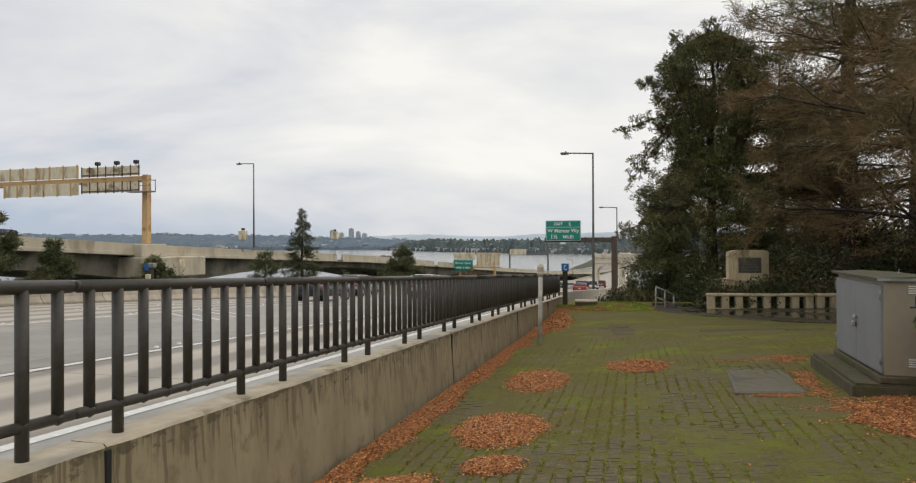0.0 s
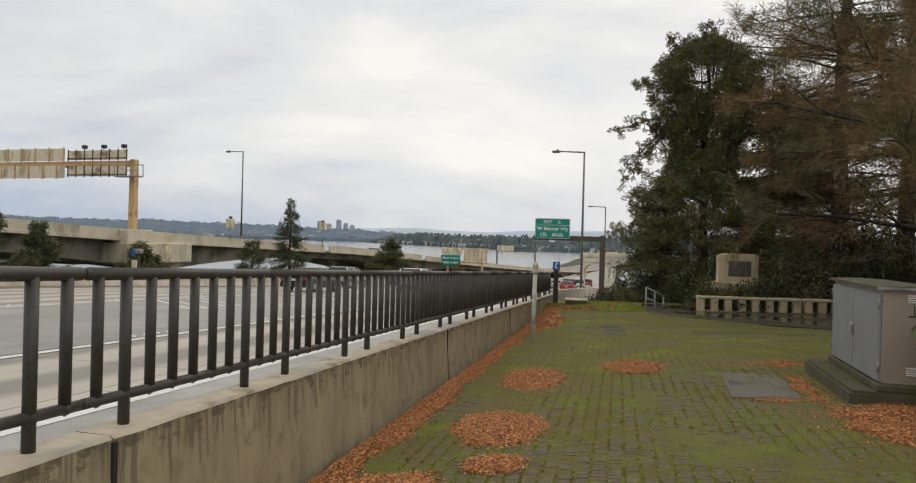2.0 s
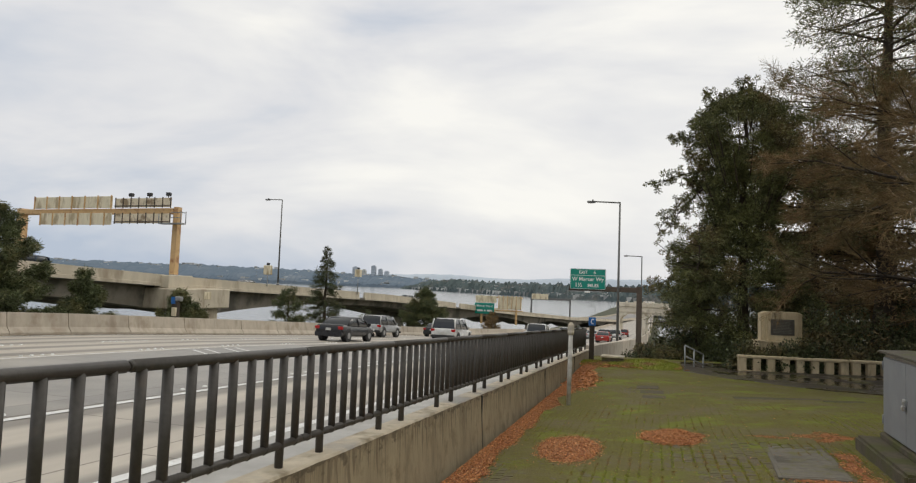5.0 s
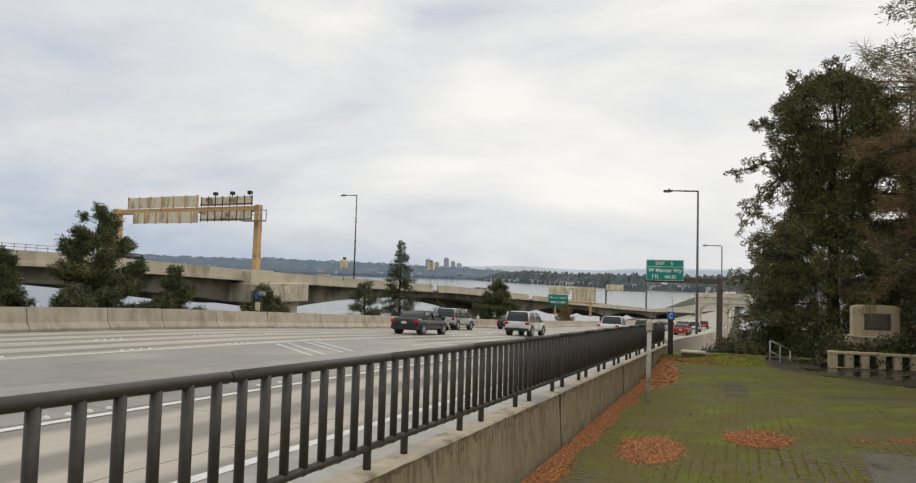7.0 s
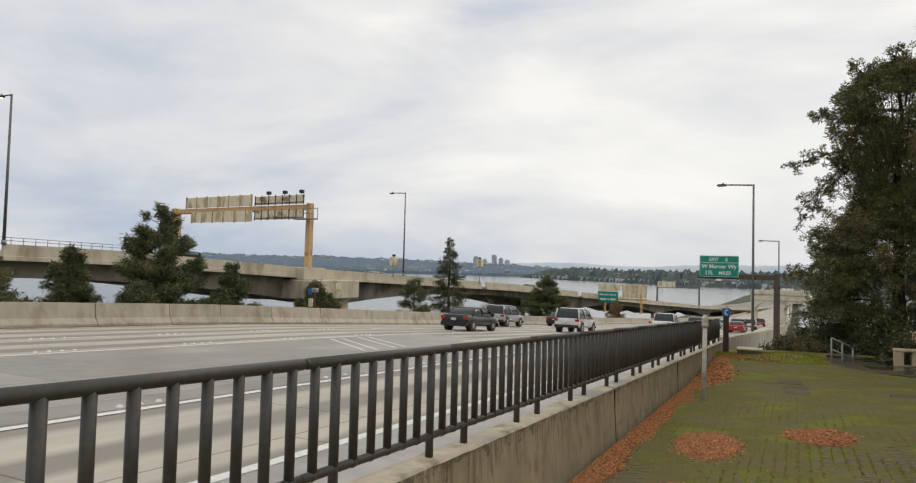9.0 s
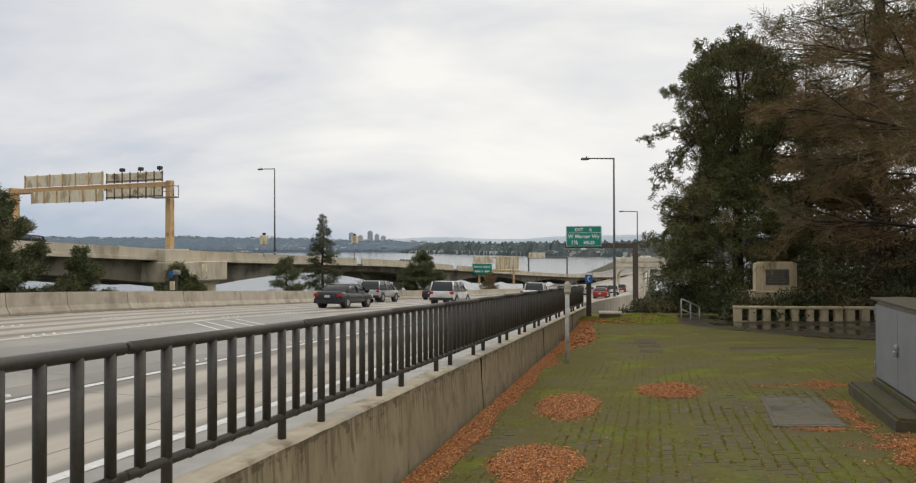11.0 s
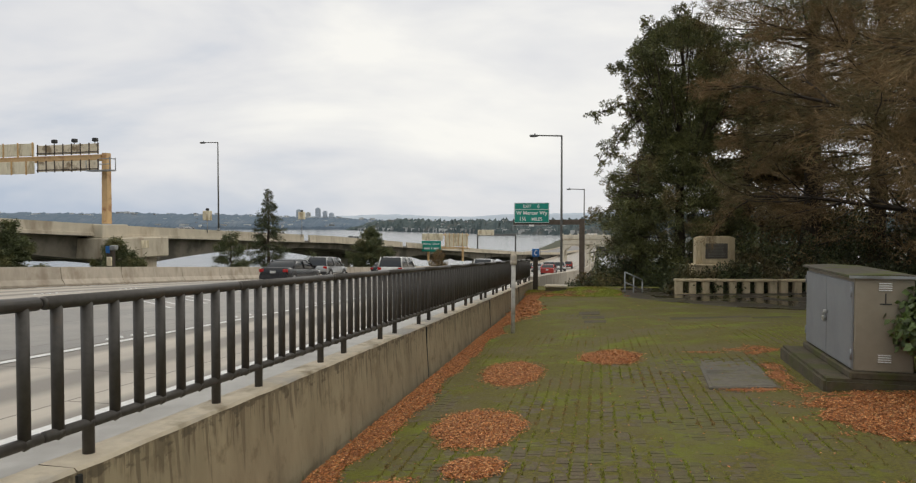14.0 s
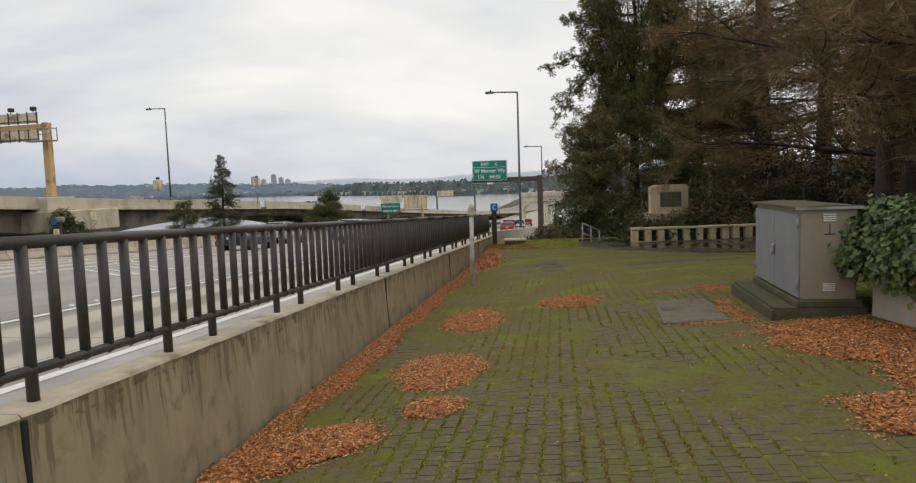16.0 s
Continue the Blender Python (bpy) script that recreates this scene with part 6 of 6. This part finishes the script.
for x0 in (-1.575, 1.545):
    part("border", box((ox + x0, -0.35, oz + 2.13), (ox + x0 + 0.03, -0.335, oz + 3.94)), M["white"], pn)
lettering("EXIT", 0.38, pn, ox - 0.42, -0.345, oz + 3.64, M["white"], bold=0.008)
lettering("6", 0.50, pn, ox + 0.62, -0.35, oz + 3.65, M["white"])
lettering("W Mercer Wy", 0.47, pn, ox, -0.345, oz + 3.02, M["white"], bold=0.012)
lettering("1½", 0.52, pn, ox - 0.82, -0.345, oz + 2.47, M["white"], bold=0.012)
lettering("MILES", 0.40, pn, ox + 0.48, -0.345, oz + 2.45, M["white"], bold=0.01)
wk = part("walkway", box((ox - 1.7, -0.9, oz + 1.86), (ox + 1.5, -0.2, oz + 1.95), 0.01), M["galv"], es)
part("sign_light", box((ox - 0.25, -1.0, oz + 1.78), (ox + 0.25, -0.75, oz + 1.95), 0.03), M["white"], wk)
tagged(es, "green exit sign on a dark cantilever post", "road sign")

# ---- second sign structure on the viaduct edge ----
x, y, z = va(140.0, -1.0, float(via_top(140)))
ms = empty("bridge_sign", (x, y, z), -8)
for xx in (0.4, 9.6):
    part("post", box((xx - 0.25, -0.25, -4.5), (xx + 0.25, 0.25, 2.6), 0.03), M["tan"], ms)
for z0 in (-1.2, 2.2):
    part("beam", box((-1.0, -0.2, z0), (11.2, 0.2, z0 + 0.35), 0.03), M["tan"], ms)
pn = part("sign_panel", box((-1.3, -0.5, -2.0), (3.9, -0.42, 0.8), 0.04), M["green"], ms, "green place-name sign")
lettering("Mercer Island", 0.78, pn, 1.3, -0.51, 0.02, M["white"], bold=0.012)
for x0, x1 in ((-0.7, 0.9), (1.25, 1.6), (1.95, 3.3)):
    part("text_bar", box((x0, -0.515, -1.4), (x1, -0.5, -0.95)), M["white"], pn)
part("sign_back", box((-1.2, -0.4, 0.9), (4.4, -0.3, 2.7), 0.03), M["cream"], ms)
p = part("sign_back", box((4.9, -0.4, -0.6), (11.0, -0.3, 2.7), 0.03), M["cream"], ms)
for k in range(6):
    part("rib", box((4.95 + k * 1.15, -0.52, -0.7), (5.1 + k * 1.15, -0.39, 2.9)), M["tan"], p)
tagged(ms, "green place sign with cream panel backs beside the viaduct", "road sign")
# far dark gantry over the viaduct
x, y, z = va(260, 0.2, float(via_top(260)))
fg = empty("far_gantry", (x, y, z), VRZ)
part("beam", box((-17.3, -0.4, 6.7), (0.3, 0.4, 7.6), 0.05), M["lampsteel"], fg)
part("sign_back", box((-16.8, -0.6, 6.9), (-9.5, -0.4, 9.3), 0.05), M["cream"], fg)
for xx in (-17, 0):
    part("leg", box((xx - 0.3, -0.3, 0), (xx + 0.3, 0.3, 6.9), 0.04), M["lampsteel"], fg)
tagged(fg, "dark steel gantry far down the viaduct", "sign gantry")

# ---- pale arched bridge beside the road ----
ab = empty("arched_bridge", (*at(178, 3.2)[:2], -11.6), -14)
part("deck", box((-4, -2.5, 8.4), (8.6, 2.5, 9.8), 0.1), M["pale_bridge"], ab)
part("parapet", box((-4, -2.8, 9.8), (8.6, -2.4, 10.9), 0.08), M["pale_bridge"], ab)
for k in range(6):
    part("parapet_post", box((-3.8 + k * 2.1, -2.95, 10.1), (-3.3 + k * 2.1, -2.35, 11.2), 0.05), M["pale_bridge"], ab)
for k in range(2):
    x0 = -4 + k * 6.3
    poly = [(x0, -8), (x0 + 0.9, -8), (x0 + 0.9, 6.3)] + [(x0 + 3.6 - 2.7 * math.cos(radians(q)), 6.3 + 1.7 * math.sin(radians(q))) for q in range(15, 180, 15)] + [(x0 + 6.3, 6.3), (x0 + 6.3, 8.4), (x0, 8.4)]
    part("arch", prism(poly, -2.3, 2.3, "y"), M["pale_bridge"], ab)
tagged(ab, "pale concrete arched bridge beyond the roadway", "bridge")

# ---- vehicles ----


def car(kind, paint, label, s, l, back=False, place=None):
    """Rear of the car towards -y."""
    L, W, Hh, hood, cab0, cab1, sill, belt = {"sedan": (4.7, 1.8, 1.45, 0.98, 0.75, 3.7, 0.28, 0.93), "suv": (4.7, 1.86, 1.76, 1.08, 0.08, 3.45, 0.38, 1.05),
                                             "pickup": (5.6, 1.95, 1.85, 1.15, 2.0, 4.3, 0.45, 1.12)}[kind]
    if place is None:
        x, y, _ = at(s, l)
        z, rz, slope = float(road_z(s)) + 0.012, ROAD_RZ, float(road_z(s + 2) - road_z(s - 2)) / 4
    else:
        x, y, z, rz, slope = place
    c = empty("car", (0, 0, 0))
    c.matrix_basis = pose(x, y, z, 0, 0, rz + (180 if back else 0)) @ pose(0, 0, 0, math.degrees(math.atan(slope)) * (-1 if back else 1))
    w = W / 2

    def loft(name, rows, material, close=True):
        """Rings of points from tail to nose."""
        k = len(rows[0])
        V = [p for r in rows for p in r]
        F = [(i * k + a, i * k + (a + 1) % k, (i + 1) * k + (a + 1) % k, (i + 1) * k + a) for i in range(len(rows) - 1) for a in range(k if close else k - 1)]
        if close:
            F += [tuple(range(k - 1, -1, -1)), tuple((len(rows) - 1) * k + a for a in range(k))]
        return np_part(name, V, F, material, c, smooth=True)

    # lower body: rounded in plan and over the shoulders
    tail = belt + (0.04 if kind == "sedan" else 0.0)
    rows = []
    for y, kw, z0, z1 in ((-0.02, 0.80, 0.50, tail - 0.16), (0.03, 0.92, sill + 0.06, tail - 0.05), (0.15, 0.98, sill, tail), (0.7, 1.0, sill, tail + 0.01), (cab0 + 0.6, 1.0, sill, belt), (cab1, 1.0, sill, belt),
                          (cab1 + 0.3, 0.99, sill, hood - 0.01), (L - 0.55, 0.97, sill, hood - 0.09), (L - 0.2, 0.92, sill, hood - 0.17), (L - 0.04, 0.82, sill + 0.04, hood - 0.30), (L, 0.74, 0.42, hood - 0.38)):
        ww = w * kw
        half = [(ww * 0.88, z0), (ww * 0.985, z0 + 0.10), (ww, (z0 + z1) / 2), (ww * 0.97, z1 - 0.10), (ww * 0.90, z1 - 0.025), (ww * 0.72, z1)]
        rows.append([(-a, y, b) for a, b in half] + [(a, y, b) for a, b in reversed(half)])
    loft("body", rows, CAR[paint])
    # cabin narrowing upwards, glass all round, with a painted roof and pillars
    ti = 0.16
    back0, roof0 = cab0 + 0.02, cab0 + (0.62 if kind == "sedan" else 0.18)
    front0, roof1 = cab1 + 0.15, cab1 - 0.62
    line = [(back0, belt), (back0 + 0.5 * (roof0 - back0), belt + 0.55 * (Hh - belt)), (roof0, Hh - 0.06), (roof0 + 0.35, Hh - 0.015), ((roof0 + roof1) / 2, Hh), (roof1 - 0.25, Hh - 0.02), (roof1, Hh - 0.07), (0.5 * (roof1 + front0), belt + 0.52 * (Hh - belt)), (front0, belt)]

    def cab_ring(y, z, grow=0.0):
        f = (z - belt) / (Hh - belt)
        wb, wt = w - 0.05, w - 0.05 - (ti + 0.02) * f
        half = [(wb, belt - 0.04), (wt, z - 0.045 * f), (wt - 0.09 * f - 0.01, z)]
        return [(-a - grow, y, b + grow) for a, b in half] + [(a + grow, y, b + grow) for a, b in reversed(half)]
    loft("glasshouse", [cab_ring(y, z) for y, z in line], M["glass_dark"])
    loft("roof", [cab_ring(y, z, 0.012)[1:5] for y, z in line[2:7]], CAR[paint], False)
    for sx_ in (-1, 1):
        for y0, y1, th in ((back0, roof0, 0.05), (front0, roof1, 0.04), ((back0 + front0) / 2, (roof0 + roof1) / 2, 0.04)):
            part("pillar", rod((sx_ * (w - 0.055), y0, belt - 0.03), (sx_ * (w - ti), y1, Hh - 0.06), th, n=6), CAR[paint], c)
        part("tail_light", box((sx_ * (w - 0.17) - 0.15, -0.025, belt - 0.25), (sx_ * (w - 0.17) + 0.15, 0.10, belt - 0.07), 0.02), M["lens_red"], c, "red tail light")
        part("headlight", box((sx_ * (w - 0.22) - 0.17, L - 0.14, hood - 0.36), (sx_ * (w - 0.22) + 0.17, L + 0.005, hood - 0.20), 0.03), M["lens_clear"], c, "clear headlight")
        part("mirror", box((sx_ * (w + 0.09) - 0.09, cab1 - 0.25, belt + 0.02), (sx_ * (w + 0.09) + 0.09, cab1 - 0.12, belt + 0.17), 0.03), CAR[paint], c)
        for yw in (0.85, L - 0.9):
            rw_ = 0.33 if kind == "sedan" else 0.37
            part("wheel_arch", rod((sx_ * (w - 0.3), yw, rw_ + 0.03), (sx_ * (w + 0.004), yw, rw_ + 0.03), rw_ + 0.06, n=20), M["trim"], c)
            ty = part("wheel", rod((sx_ * (w - 0.22), yw, rw_), (sx_ * (w + 0.012), yw, rw_), rw_, n=18), M["tyre"], c)
            part("rim", rod((sx_ * (w - 0.05), yw, rw_), (sx_ * (w + 0.022), yw, rw_), rw_ * 0.62, rw_ * 0.55, 14), M["rim"], ty)
    part("bumper", box((-w + 0.04, -0.07, sill - 0.02), (w - 0.04, 0.12, 0.56), 0.04, seg=2), M["trim"] if kind != "sedan" else CAR[paint], c)
    part("front_bumper", box((-w + 0.04, L - 0.1, sill - 0.04), (w - 0.04, L + 0.06, 0.52), 0.04, seg=2), M["trim"] if kind != "sedan" else CAR[paint], c)
    part("number_plate", box((-0.16, -0.085, 0.62), (0.16, -0.005, 0.76)), M["plate_bar"], c)
    return tagged(c, label, "car", "traffic")


car("sedan", "black", "black sedan in the middle lane", 36.5, 16.0)
car("suv", "white", "white sport utility vehicle in traffic", 47.0, 12.4)
car("suv", "silver", "silver sport utility vehicle beside the barrier", 52.0, 20.2)
car("sedan", "black", "black sedan near the barrier", 66.0, 19.6)
car("pickup", "white", "white pickup truck ahead in traffic", 62.0, 8.6)
car("suv", "silver", "silver sport utility vehicle down the slope", 84.0, 8.4)
car("sedan", "red", "red sedan close to the bridge parapet", 92.0, 4.6)
car("suv", "grey", "grey sport utility vehicle down the slope", 101.0, 5.0)
car("sedan", "silver", "silver sedan down the slope", 116.0, 8.2)
car("suv", "white", "white sport utility vehicle far down the slope", 124.0, 4.7)
car("sedan", "black", "dark sedan far down the slope", 140.0, 12.0)
car("sedan", "tan", "tan sedan far down the slope", 152.0, 8.4)
car("suv", "red", "red sport utility vehicle far down the slope", 166.0, 5.0)
for a, o, kd, pt in ((22, 5.0, "suv", "blue"), (57, 6.0, "sedan", "silver"), (80, 5.0, "sedan", "white"), (112, 6.0, "suv", "white"), (20, 9.5, "sedan", "white")):
    x, y, z = va(a, o, float(via_top(a)) - 0.92)
    car(kd, pt, {"blue": "dark blue", "silver": "silver", "white": "white"}[pt] + " car crossing the viaduct", 0, 0, True, (x, y, z, VRZ, float(via_top(a + 2) - via_top(a - 2)) / 4))

# ---- the nearest pavers, one by one ----
for i, (x, y, z, tx, ty) in enumerate(near_rows):
    ob = new("paver", paver_meshes[i % 8])
    ob.parent = paving
    ob.matrix_basis = Matrix.Translation((x, y, z)) @ Matrix.Rotation(math.atan(ty), 4, "X") @ Matrix.Rotation(-math.atan(tx), 4, "Y") @ Matrix.Rotation(radians(ROAD_RZ), 4, "Z")
